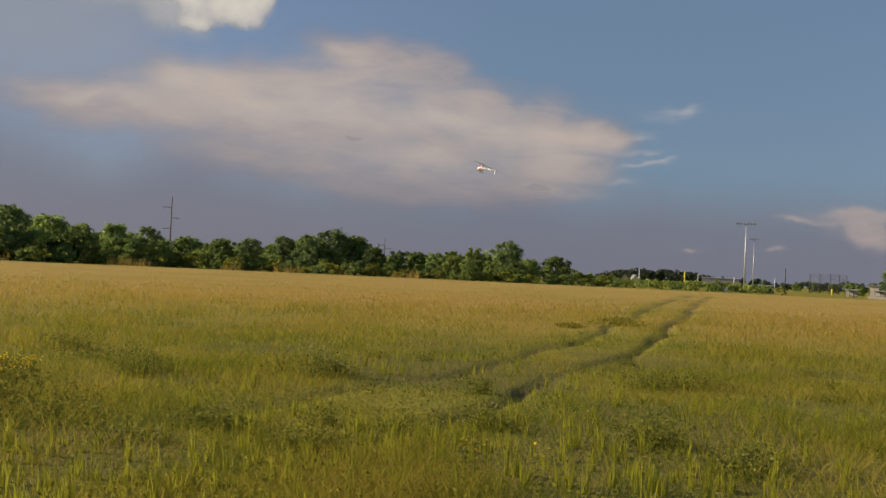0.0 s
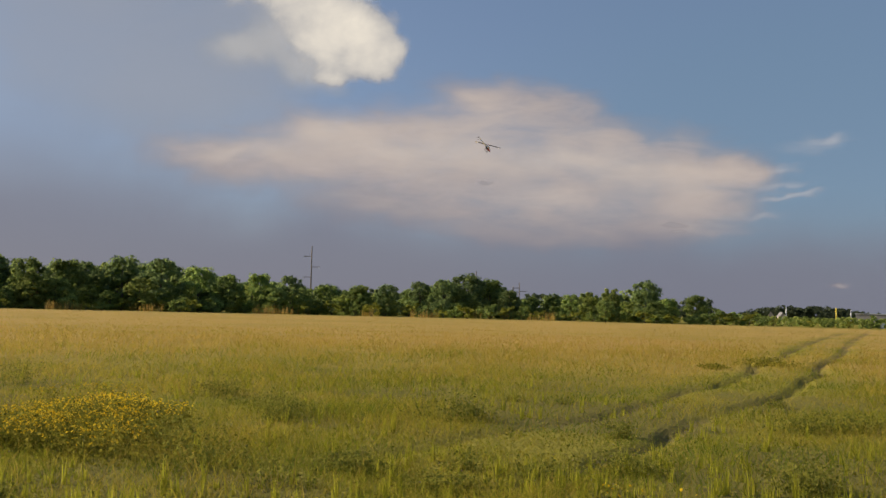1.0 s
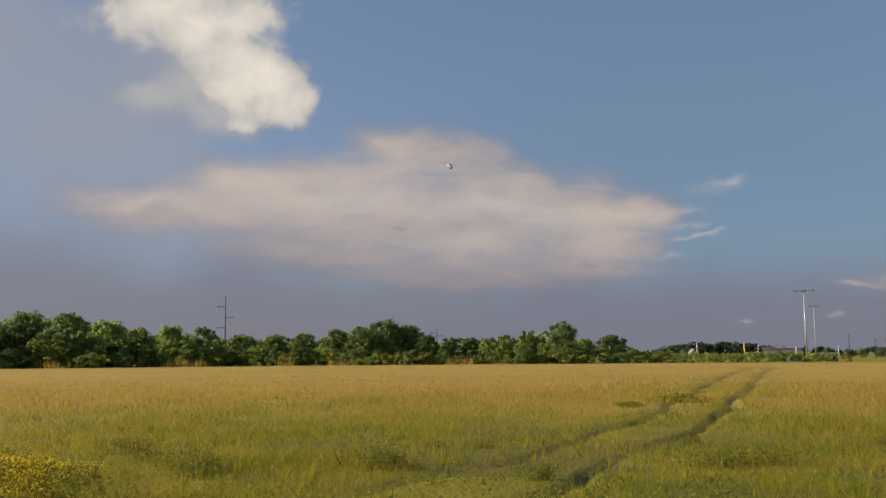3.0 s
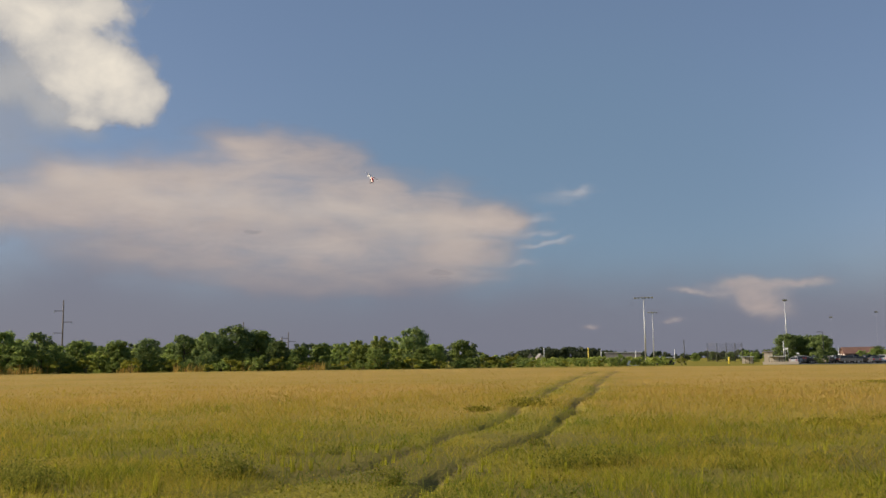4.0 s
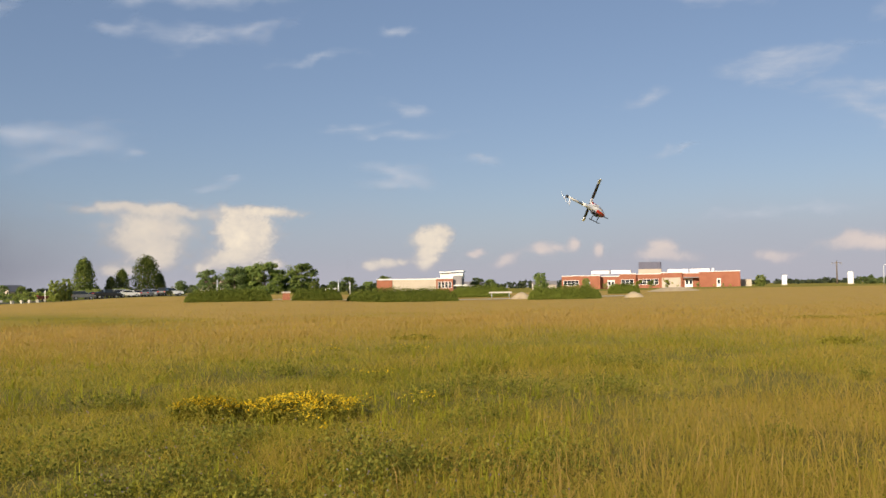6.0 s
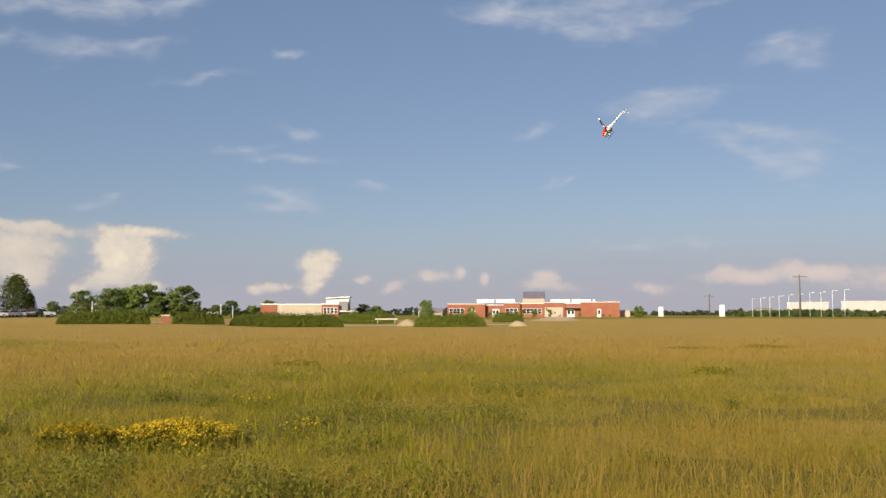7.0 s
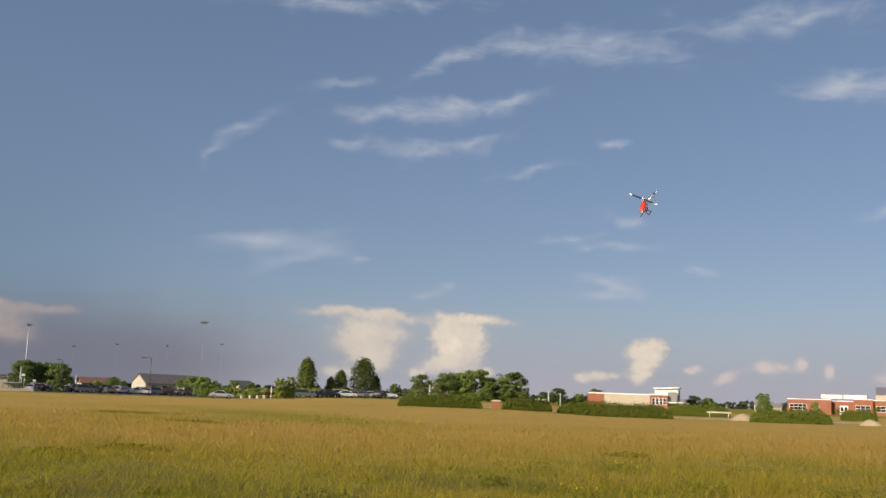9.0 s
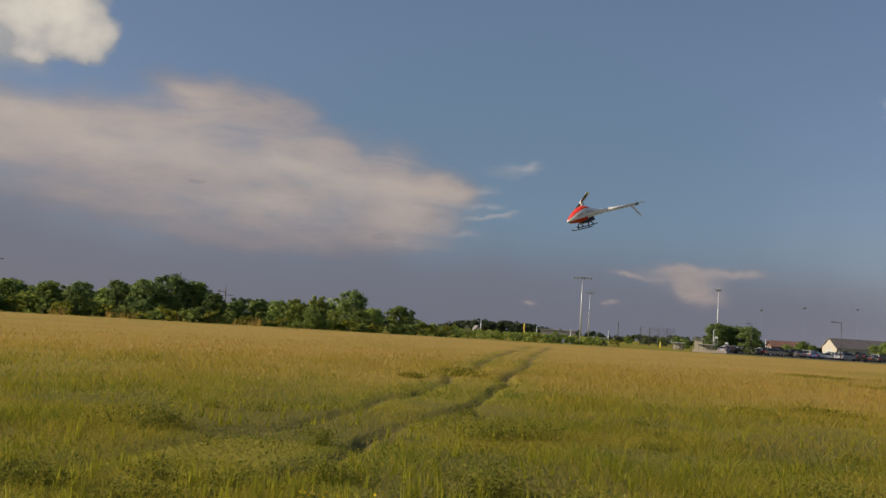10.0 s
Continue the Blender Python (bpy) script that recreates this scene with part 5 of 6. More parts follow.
def dugout(az, r, w, h, wall, label):
    p = place(az, r)
    t = thing("dugout", label, "dugout", p, -az, "dugouts of the ball field")
    bm = bmesh.new()
    box(bm, -w / 2, w / 2, 1.7, 1.85, 0, h - 0.12)
    part("back_wall", bm, wall, t)
    bm = bmesh.new()
    box(bm, -w / 2 - 0.3, w / 2 + 0.3, -0.4, 2.1, h - 0.12, h + 0.08, 0.03)
    part("roof", bm, GALV, t)
    for k in range(4):
        bm = bmesh.new()
        x = -w / 2 + w * k / 3
        rod(bm, (x, 0, 0), (x, 0, h - 0.12), 0.06)
        part("post", bm, DARK_STEEL, t)
    bm = bmesh.new()
    box(bm, -w / 2 + 0.3, w / 2 - 0.3, 1.1, 1.5, 0.42, 0.5)
    part("bench", bm, WOOD_POLE, t)


dugout(6.43, 222, 4.0, 1.75, DARK_STEEL, "low dark dugout with a flat roof")
dugout(11.1, 240, 2.6, 1.7, CONCRETE, "tan dugout with a flat pale roof")
dugout(12.7, 236, 3.4, 1.7, CONCRETE, "tan dugout with a flat pale roof")
low_block("concession_stand", "small tan concession stand with a flat roof", "stand", 12.25, 246, 2.0, 2.4, 2.9, BEIGE, GREY_ROOF)
low_block("field_wall", "long low tan wall along the car park", "wall", 12.9, 205, 7.0, 0.3, 0.45, BEIGE, BEIGE, 0, 0.02)


def panel_sign(az, r, top, w, h, mat, label):
    p = place(az, r)
    z = height(top, r) - p.z
    t = thing("sign_board", label, "sign", p, -az)
    for s in (-1, 1):
        bm = bmesh.new()
        rod(bm, (s * w * 0.38, 0.06, -0.2), (s * w * 0.38, 0.06, z), 0.05)
        part("post", bm, GALV, t)
    bm = bmesh.new()
    box(bm, -w / 2, w / 2, -0.04, 0.04, z - h, z, 0.02)
    part("panel", bm, mat, t)


panel_sign(13.25, 255, 0.50, 0.8, 0.5, WHITE_PAINT, "white sign board on posts")
panel_sign(13.85, 258, 0.20, 0.7, 0.4, WHITE_PAINT, "white sign board on posts")
panel_sign(43.2, 160, 0.12, 2.0, 0.8, WHITE_PAINT, "low white sign board on posts")


def brick_pier(az, r, top):
    p = place(az, r)
    h = height(top, r) - p.z
    t = thing("brick_pier", "squat orange brick gate pier with a pale cap", "pier", p, -az)
    for k in range(int(h / 0.22)):
        bm = bmesh.new()
        o = 0.012 * ((k * 7) % 3 - 1)
        box(bm, -0.5 + o, 0.5 + o, 0, 1.0, k * 0.22, k * 0.22 + 0.205, 0.01)
        part("brick_course", bm, BRICK, t)
    bm = bmesh.new()
    box(bm, -0.6, 0.6, -0.1, 1.1, h - 0.1, h + 0.1, 0.03)
    part("cap", bm, CONCRETE, t)


brick_pier(40.55, 128, -0.08)


def school_wing():
    """The near wing: brick end, beige wall, brick corner with windows, and a raised white clerestory."""
    r = 245
    p = place(48.67, r)
    t = thing("school_wing", "school wing of red brick and beige block with a white clerestory", "school", p, -48.67 - 6)
    h = height(0.56, r) - p.z
    x = (-11.4, -7.3, 4.3, 8.7, 11.0)
    bm = bmesh.new()
    box(bm, x[0], x[1], 0, 14, -0.3, h)
    part("brick_end", bm, BRICK, t, "red brick end wall")
    bm = bmesh.new()
    box(bm, x[1], x[2], 0.25, 14, -0.3, h - 0.05)
    part("block_wall", bm, BEIGE, t, "plain beige block wall")
    bm = bmesh.new()
    box(bm, x[2], x[3], -0.1, 12, -0.3, h + 0.05)
    part("brick_corner", bm, BRICK, t, "red brick corner with windows")
    # side wall in shade: the shade is put in as a grey material
    bm = bmesh.new()
    box(bm, x[3], x[4], 1.2, 12, -0.3, h + 0.9)
    part("shaded_side", bm, GREY_ROOF, t, "side wall with its shade put in as grey")
    for a, b, y, top in ((x[0], x[1], 0, h), (x[1], x[2], 0.25, h - 0.05), (x[2], x[3], -0.1, h + 0.05)):
        bm = bmesh.new()
        box(bm, a, b, y - 0.15, y + 0.25, top + 0.004, top + 0.32, 0.03)
        part("coping", bm, WHITE_PAINT, t, "white metal coping")
    bm = bmesh.new()
    top = height(1.06, r) - p.z
    box(bm, x[2] + 1.0, x[4] + 0.2, 2.0, 10, h + 0.06, top - 0.6)
    part("clerestory", bm, WHITE_PAINT, t, "white clerestory wall")
    bm = bmesh.new()
    loft(bm, [[(x[2] + 0.8, y, top - 0.55), (x[4] + 0.5, y, top - 0.22), (x[4] + 0.5, y, top + 0.12), (x[2] + 0.8, y, top - 0.22)] for y in (1.4, 10.6)], soft=False)
    part("slanted_roof", bm, WHITE_PAINT, t, "white slanted roof")
    for k in range(4):
        a = x[2] + 0.55 + 0.92 * k
        window_in(t, a, a + 0.7, -0.1, 1.25, 2.75, 1, 2)
    bm = bmesh.new()
    box(bm, x[3] + 0.2, x[4] + 1.6, -1.2, 1.0, h * 0.48, h * 0.48 + 0.3)
    part("entrance_canopy", bm, WHITE_PAINT, t, "white entrance canopy")


school_wing()


def school_main():
    """The long brick school: stepped blocks, roof units, a raised monitor, windows and doors."""
    r = 300
    mid = 62.55
    p = place(mid, r)
    t = thing("school_building", "long low red brick school with white rooftop units", "school", p, -mid - 2)
    h = height(0.60, r) - p.z
    for name, x0, x1, y, hh in (("brick_block", -27.4, -15.2, 0, h), ("brick_block", -15.2, -9.2, 2.5, h - 0.3), ("brick_block", -9.2, -4.0, 0.3, h + 0.35), ("brick_block", -4.0, 3.6, 1.6, h + 0.2), ("brick_block", 3.6, 10.2, 0.4, h + 0.5),
                                ("brick_block", 10.2, 15.2, 1.2, h + 0.2), ("brick_block", 15.2, 27.4, 0, h + 0.6)):
        bm = bmesh.new()
        box(bm, x0, x1, y, 26, -0.3, hh)
        blk = part(name, bm, BRICK, t)
        bm = bmesh.new()
        box(bm, x0, x1, y - 0.12, y + 0.3, hh + 0.004, hh + 0.24, 0.02)
        part("coping", bm, WHITE_PAINT, blk, "white coping")
    for x0, x1 in ((-18.6, -12.7), (-12.3, -6.0), (5.6, 12.0), (12.5, 18.6)):
        bm = bmesh.new()
        box(bm, x0, x1, 7, 11, h + 0.55, h + 1.75, 0.06)
        part("rooftop_unit", bm, WHITE_PAINT, t, "white rooftop air unit")
    bm = bmesh.new()
    box(bm, 19.2, 20.0, 7, 8, h + 0.6, h + 1.8, 0.05)
    part("roof_vent", bm, WHITE_PAINT, t)
    top = height(1.42, r) - p.z
    bm = bmesh.new()
    box(bm, -3.6, 3.6, 9, 16, h + 0.2, top - 2.3)
    part("monitor_base", bm, BEIGE, t, "beige monitor base")
    bm = bmesh.new()
    box(bm, -3.5, 3.5, 8.9, 16, top - 2.3, top, 0.05)
    part("monitor", bm, surf("slate_panel", (0.08, 0.08, 0.12), (0.12, 0.12, 0.17), 2, 0.6), t, "slate-blue raised monitor")
    for x0, x1, y, cols in ((-26.8, -22.0, 0, 4), (-8.6, -4.8, 0.3, 3), (-3.2, 2.8, 1.6, 5), (4.4, 9.0, 0.4, 4)):
        window_in(t, x0, x1, y, 1.1, 2.7, cols, 2)
    bm = bmesh.new()
    box(bm, 3.9, 9.6, 0.28, 0.38, 0.0, 3.1, 0.02)
    part("block_panel", bm, BEIGE, t, "beige block panel")
    for x, y in ((-19.0, 0), (-12.5, 2.5), (-11.4, 2.5), (11.5, 1.2), (12.7, 1.2), (21.0, 0)):
        bm = bmesh.new()
        box(bm, x - 0.6, x + 0.6, y - 0.08, y, 0.0, 2.6, 0.02)
        d = part("door", bm, WHITE_PAINT, t, "white door")
        bm = bmesh.new()
        box(bm, x - 0.35, x + 0.35, y - 0.1, y - 0.085, 1.0, 2.2)
        part("door_glass", bm, GLASS, d)
    bm = bmesh.new()
    box(bm, 10.4, 15.0, -0.9, 1.2, 2.9, 3.2, 0.03)
    part("porch_roof", bm, GREY_ROOF, t)
    low = bmesh.new()
    box(low, 27.4, 31.0, 6, 20, -0.3, h * 0.55)
    part("annex", low, BEIGE, t, "pale annex")


school_main()
for k, (az, top) in enumerate(((61.9, 0.35), (62.7, 0.3), (63.6, 0.38), (60.0, 0.2), (64.2, 0.0), (65.4, 0.12), (66.3, 0.0), (66.8, 0.02), (67.2, 0.0))):
    b = plant(BUSHES[k % 2], az, 292, top, 600 + k, 0.8, 3.0)
    tagged(b, "small shrub by the school wall", group="shrubs by the school")


def white_tower(az, r, top, w):
    p = place(az, r)
    h = height(top, r) - p.z
    t = thing("white_pylon_sign", "tall white pylon sign seen far off", "sign", p, -az, "white pylon signs")
    bm = bmesh.new()
    box(bm, -w / 2, w / 2, -0.3, 0.3, 0.3, h, 0.08)
    part("panel", bm, WHITE_PAINT, t)
    bm = bmesh.new()
    box(bm, -w / 2 - 0.15, w / 2 + 0.15, -0.45, 0.45, -0.2, 0.3, 0.04)
    part("plinth", bm, CONCRETE, t)
    bm = bmesh.new()
    for k in range(3):
        box(bm, -w * 0.3, w * 0.3, -0.325, -0.302, h * (0.3 + 0.18 * k), h * (0.3 + 0.18 * k) + 0.3)
    part("bars", bm, GALV, t, "grey bars of unreadable lettering")


white_tower(70.2, 330, 0.45, 1.6)
white_tower(73.7, 330, 0.56, 1.7)
low_block("white_hall", "large white flat-roofed commercial hall far off", "building", 78.4, 400, 15.5, 20, 5.6, PALE_METAL, GALV)
low_block("white_hall", "large white flat-roofed commercial hall far off", "building", 81.4, 420, 18.0, 20, 6.2, PALE_METAL, GALV)
low_block("grey_depot", "dark grey flat-roofed depot far off", "building", 76.0, 410, 7.0, 10, 3.4, GREY_ROOF, GREY_ROOF)
woods("far_scrub", "dark scrub along the road", [(74.3 + 0.25 * k, 345, rw.uniform(0.12, 0.32), 5.5) for k in range(34)], LEAF_C, 0.7, 25)


# ---------------------------------------------------------------- hedges, drives and mounds
def hedge(az0, az1, r, top, seed, label="long clipped dark green hedge with a rounded top"):
    a = place((az0 + az1) / 2, r)
    p0, p1 = place(az0, r), place(az1, r)
    L = (p1 - p0).length
    h = height(top, r) - a.z
    t = thing("hedge", label, "hedge", a, -(az0 + az1) / 2, "hedges before the school")
    rg = np.random.RandomState(seed)
    n = int(L * 620)
    u = rg.uniform(-1, 1, n)
    prof = (1 - np.abs(u) ** 7) ** 0.5 * (0.86 + 0.22 * cloudy(u * L * 0.35 + 9, u * 0, seed))
    ang = rg.uniform(0, math.pi, n)
    rad = 0.9 + 0.12 * rg.normal(size=n)
    pts = np.stack([u * L / 2, 1.5 * np.cos(ang) * rad, h * prof * np.sin(ang) ** 0.6 * rad], 1)
    face = np.stack([0 * ang, 0.9 * np.cos(ang), 0.4 + np.sin(ang)], 1)
    mesh_part("foliage", leaf_cloud("foliage", pts, 0.11, HEDGE, seed, out=face), t)
    bm = bmesh.new()
    rings = []
    for k in range(25):
        x = -1 + 2 * k / 24
        q = max(0.02, (1 - abs(x) ** 7)) ** 0.5
        rings.append([(x * L / 2 * 0.98, 1.2 * math.cos(b), max(-0.1, h * 0.82 * q * math.sin(b))) for b in (0, 0.5, 1.05, 1.57, 2.1, 2.64, 3.14)])
    loft(bm, rings)
    part("inner_growth", bm, HEDGE, t)
    return t


hedge(34.6, 39.7, 116, 0.16, 31)
hedge(40.9, 43.9, 118, 0.12, 32)
hedge(44.2, 51.0, 120, 0.05, 33, "tall rough hedge overgrown with meadow plants")
hedge(50.6, 54.2, 150, 0.10, 34, "tall rough hedge overgrown with meadow plants")
hedge(55.3, 59.7, 116, 0.0, 35)
hedge(60.1, 62.0, 150, 0.10, 36)


def mound(name, label, az, r, w, d, h, mat, seed, category="mound", power=1.0):
    p = place(az, r)
    n = 22
    g = np.linspace(-1, 1, n)
    X, Y = np.meshgrid(g, g)
    q = np.clip(1 - (X ** 2 + Y ** 2), 0, 1) ** power
    Z = h * q * (0.85 + 0.3 * cloudy(X * 3 + seed, Y * 3, seed)) - 0.05
    v = np.stack([X * w / 2, Y * d / 2, Z], -1).reshape(-1, 3)
    i, j = np.meshgrid(np.arange(n - 1), np.arange(n - 1), indexing="ij")
    f = np.stack([i * n + j, i * n + j + 1, (i + 1) * n + j + 1, (i + 1) * n + j], -1).reshape(-1, 4)
    ob = new(name, raw_mesh(name, v, f, mat))
    ob.matrix_basis = Matrix.Translation(p) @ Matrix.Rotation(radians(-az), 4, "Z")
    return tagged(ob, label, category)


mound("soil_heap", "small heap of pale dry soil", 61.65, 118, 2.6, 2.0, 0.75, SOIL, 1)
mound("gravel_heap", "pale gravel heap sloping beside the hedge", 54.9, 126, 3.6, 3.0, 0.95, SOIL, 2, power=1.6)
mound("soil_heap", "broad low bank of bare pale soil", 64.0, 160, 9.0, 6.0, 0.7, SOIL, 3)


def drive(name, label, az0, az1, r, depth, mat, lift):
    """A strip of paving that follows the ground."""
    A, R = np.meshgrid(np.radians(np.linspace(az0, az1, 60)), np.linspace(r, r + depth, 8))
    x, y = R * np.sin(A), R * np.cos(A)
    v = np.stack([x, y, ground_z(x, y) + lift], -1).reshape(-1, 3)
    i, j = np.meshgrid(np.arange(7), np.arange(59), indexing="ij")
    f = np.stack([i * 60 + j, i * 60 + j + 1, (i + 1) * 60 + j + 1, (i + 1) * 60 + j], -1).reshape(-1, 4)
    return tagged(new(name, raw_mesh(name, v, f, mat)), label, "paving", kind="structure")


drive("car_park", "grey asphalt car park beyond the meadow", 13.2, 35.0, 200, 70, ASPHALT, 0.03)
drive("pavement_drive", "pale concrete drive in front of the school", 39.5, 61.5, 128, 5, CONCRETE, 0.06)
panel_sign(53.6, 140, -0.26, 3.4, 0.22, CONCRETE, "long low pale concrete barrier on posts")


# ---------------------------------------------------------------- parked cars
def paint(name, c):
    return surf(name, tuple(v * 0.85 for v in c), c, 1.0, 0.3, 0.0, metal=0.15, coat=0.6)


PAINTS = {"silver": paint("silver_paint", (0.50, 0.51, 0.52)), "white": paint("white_car_paint", (0.75, 0.75, 0.74)), "black": paint("black_paint", (0.02, 0.02, 0.022)), "grey": paint("grey_paint", (0.14, 0.145, 0.15)),
          "blue": paint("blue_paint", (0.05, 0.09, 0.20)), "maroon": paint("maroon_paint", (0.07, 0.014, 0.012)), "tan": paint("tan_paint", (0.36, 0.30, 0.22))}
LAMP = plain("headlamp_glass", (0.75, 0.76, 0.78), 0.15)
TAIL = plain("tail_lamp_red", (0.45, 0.02, 0.015), 0.25)
# outlines along the car: body (x, z) and cabin (x, z)
SHAPES = {
    "sedan": (4.6, 0.88, ((-2.28, 0.38), (-2.30, 0.70), (-2.15, 0.95), (-1.45, 1.00), (0.95, 0.98), (2.05, 0.82), (2.28, 0.62), (2.26, 0.34)), ((-1.65, 0.98), (-0.95, 1.42), (0.25, 1.44), (1.10, 0.97))),
    "suv": (4.7, 0.92, ((-2.32, 0.42), (-2.34, 0.80), (-2.25, 1.08), (-1.60, 1.12), (0.95, 1.10), (2.05, 0.98), (2.32, 0.72), (2.30, 0.40)), ((-2.22, 1.08), (-1.95, 1.70), (0.20, 1.74), (1.05, 1.09))),
    "pickup": (5.4, 0.94, ((-2.68, 0.50), (-2.70, 1.02), (-2.60, 1.12), (-0.60, 1.12), (1.30, 1.12), (2.45, 1.02), (2.68, 0.74), (2.66, 0.46)), ((-0.62, 1.10), (-0.45, 1.78), (0.75, 1.80), (1.45, 1.11))),
}
CARS = {}


def make_car(kind, colour):
    L, hw, body, cabin = SHAPES[kind]
    t = thing("car" if kind != "pickup" else "pickup_truck", {"sedan": f"{colour} sedan parked in the car park", "suv": f"{colour} sport utility car parked in the car park", "pickup": f"{colour} pickup truck parked in the car park"}[kind],
              "car" if kind != "pickup" else "truck", (0, 0, -40), group="parked cars")
    bm = bmesh.new()
    loft(bm, [[(x, y * k, z + (0.0 if k == 1 else -0.03 if z > 0.6 else 0.04)) for x, z in body] for y, k in ((-hw, 1), (-hw * 0.93, 1), (hw * 0.93, 1), (hw, 1))], soft=False)
    bmesh.ops.bevel(bm, geom=list(bm.edges), offset=0.05, segments=2, affect="EDGES")
    shell = part("body", bm, PAINTS[colour], t)
    bm = bmesh.new()
    (x0, z0), (x1, z1), (x2, z2), (x3, z3) = cabin
    loft(bm, [[(x0, s * hw * 0.92, z0), (x1, s * hw * 0.74, z1 - 0.05), (x2, s * hw * 0.74, z2 - 0.05), (x3, s * hw * 0.92, z3)] for s in (-1, 1)], soft=False)
    part("cabin_glass", bm, GLASS, t, "dark side and end glazing")
    bm = bmesh.new()
    box(bm, x1 - 0.08, x2 + 0.08, -hw * 0.75, hw * 0.75, z1 - 0.06, z1 + 0.03, 0.03)
    part("roof", bm, PAINTS[colour], t)
    for s in (-1, 1):
        for a, b in (((x0, z0), (x1, z1 - 0.04)), ((x2, z2 - 0.04), (x3, z3))):
            bm = bmesh.new()
            rod(bm, (a[0], s * hw * (0.93 if a[1] < z1 - 0.2 else 0.76), a[1]), (b[0], s * hw * (0.76 if b[1] > z3 + 0.2 else 0.93), b[1]), 0.045, sides=5)
            part("pillar", bm, PAINTS[colour], shell)
        bm = bmesh.new()
        box(bm, L / 2 - 0.22, L / 2 - 0.02, s * hw * 0.62 - 0.2, s * hw * 0.62 + 0.2, body[-2][1] - 0.02, body[-2][1] + 0.14, 0.03)
        part("headlight", bm, LAMP, shell)
        bm = bmesh.new()
        box(bm, -L / 2 - 0.02, -L / 2 + 0.1, s * hw * 0.72 - 0.16, s * hw * 0.72 + 0.16, body[1][1] + 0.02, body[1][1] + 0.2, 0.03)
        part("tail_light", bm, TAIL, shell)
        for x in (-L * 0.29, L * 0.30):
            bm = bmesh.new()
            rod(bm, (x, s * (hw - 0.20), 0.33), (x, s * (hw + 0.012), 0.33), 0.33, sides=18)
            w = part("wheel", bm, RUBBER, t, "black tyre")
            bm = bmesh.new()
            rod(bm, (x, s * (hw + 0.004), 0.33), (x, s * (hw + 0.03), 0.33), 0.21, 0.19, 14)
            part("rim", bm, CHROME, w)
    if kind == "pickup":
        bm = bmesh.new()
        box(bm, -2.55, -0.72, -hw * 0.8, hw * 0.8, 1.121, 1.135)
        part("load_bed", bm, RUBBER, t)
    return t


def park(kind, colour, az, r, turn):
    key = (kind, colour)
    p = place(az, r, 0.03)
    m = Matrix.Translation(p) @ Matrix.Rotation(radians(turn - az), 4, "Z")
    if key not in CARS:
        CARS[key] = make_car(kind, colour)
        CARS[key].matrix_basis = m
        return CARS[key]
    return copy_thing(CARS[key], m)


rc = random.Random(31)
ROW = (("sedan", "silver"), ("suv", "grey"), ("sedan", "white"), ("suv", "black"), ("sedan", "blue"), ("sedan", "tan"), ("suv", "white"), ("pickup", "black"), ("sedan", "grey"), ("suv", "silver"), ("sedan", "black"))
for k in range(64):
    row = k % 4
    az = 13.8 + 8.9 * ((k // 4) + rc.uniform(-0.2, 0.2) + 0.25 * row) / 16
    park(*ROW[(k * 5 + row) % len(ROW)], az, (222, 234, 246, 258)[row] + rc.uniform(-1.5, 1.5), rc.choice((8, 30, 78, 84, 100)) + rc.uniform(-5, 5))
park("sedan", "silver", 24.1, 186, 6)
park("pickup", "maroon", 27.4, 190, 6)
for k, (az, r, turn) in enumerate(((29.0, 172, 8), (29.7, 180, 70), (30.3, 174, 14), (30.9, 178, 80), (31.5, 175, 12), (32.0, 183, 82), (32.5, 176, 78), (33.0, 182, 12), (33.5, 176, 74), (33.9, 183, 10), (31.2, 190, 8), (32.8, 192, 6), (29.3, 188, 82), (30.0, 191, 12), (30.6, 187, 76), (31.8, 194, 80), (33.3, 192, 84), (33.8, 196, 10))):
    park(*ROW[(k * 3 + 1) % len(ROW)], az, r + 24, turn + rc.uniform(-4, 4))
for k, az in enumerate((25.3, 25.8, 26.2, 26.6)):
    bm = bmesh.new()
    box(bm, -0.25, 0.25, -0.25, 0.25, -0.1, 0.6, 0.05)
    me = bpy.data.meshes.new("concrete_block")
    bm.to_mesh(me)
    bm.free()
    me.materials.append(CONCRETE)
    ob = new("concrete_block", me)
    ob.matrix_basis = Matrix.Translation(place(az, 190)) @ Matrix.Rotation(radians(20 * k), 4, "Z")
    tagged(ob, "small pale concrete block on the grass bank", "block", "concrete blocks on the bank")
post(27.0, 185, 0.3, WHITE_PAINT, "marker_post", "short white marker post on the bank", 0.08)


# ---------------------------------------------------------------- model helicopter
def ring(x, zc, hy, hz, n=20):
    return [(x, hy * math.cos(k * math.tau / n), zc + hz * math.sin(k * math.tau / n)) for k in range(n)]


BODY = ((0.400, -0.030, 0.006, 0.006), (0.388, -0.028, 0.024, 0.023), (0.355, -0.018, 0.046, 0.048), (0.300, 0.000, 0.064, 0.077), (0.230, 0.018, 0.076, 0.102), (0.160, 0.030, 0.078, 0.115),
        (0.100, 0.036, 0.073, 0.110), (0.040, 0.034, 0.060, 0.088), (-0.020, 0.026, 0.047, 0.062), (-0.090, 0.017, 0.036, 0.044), (-0.170, 0.010, 0.030, 0.033), (-0.270, 0.008, 0.027, 0.030))
MAST_X = 0.10


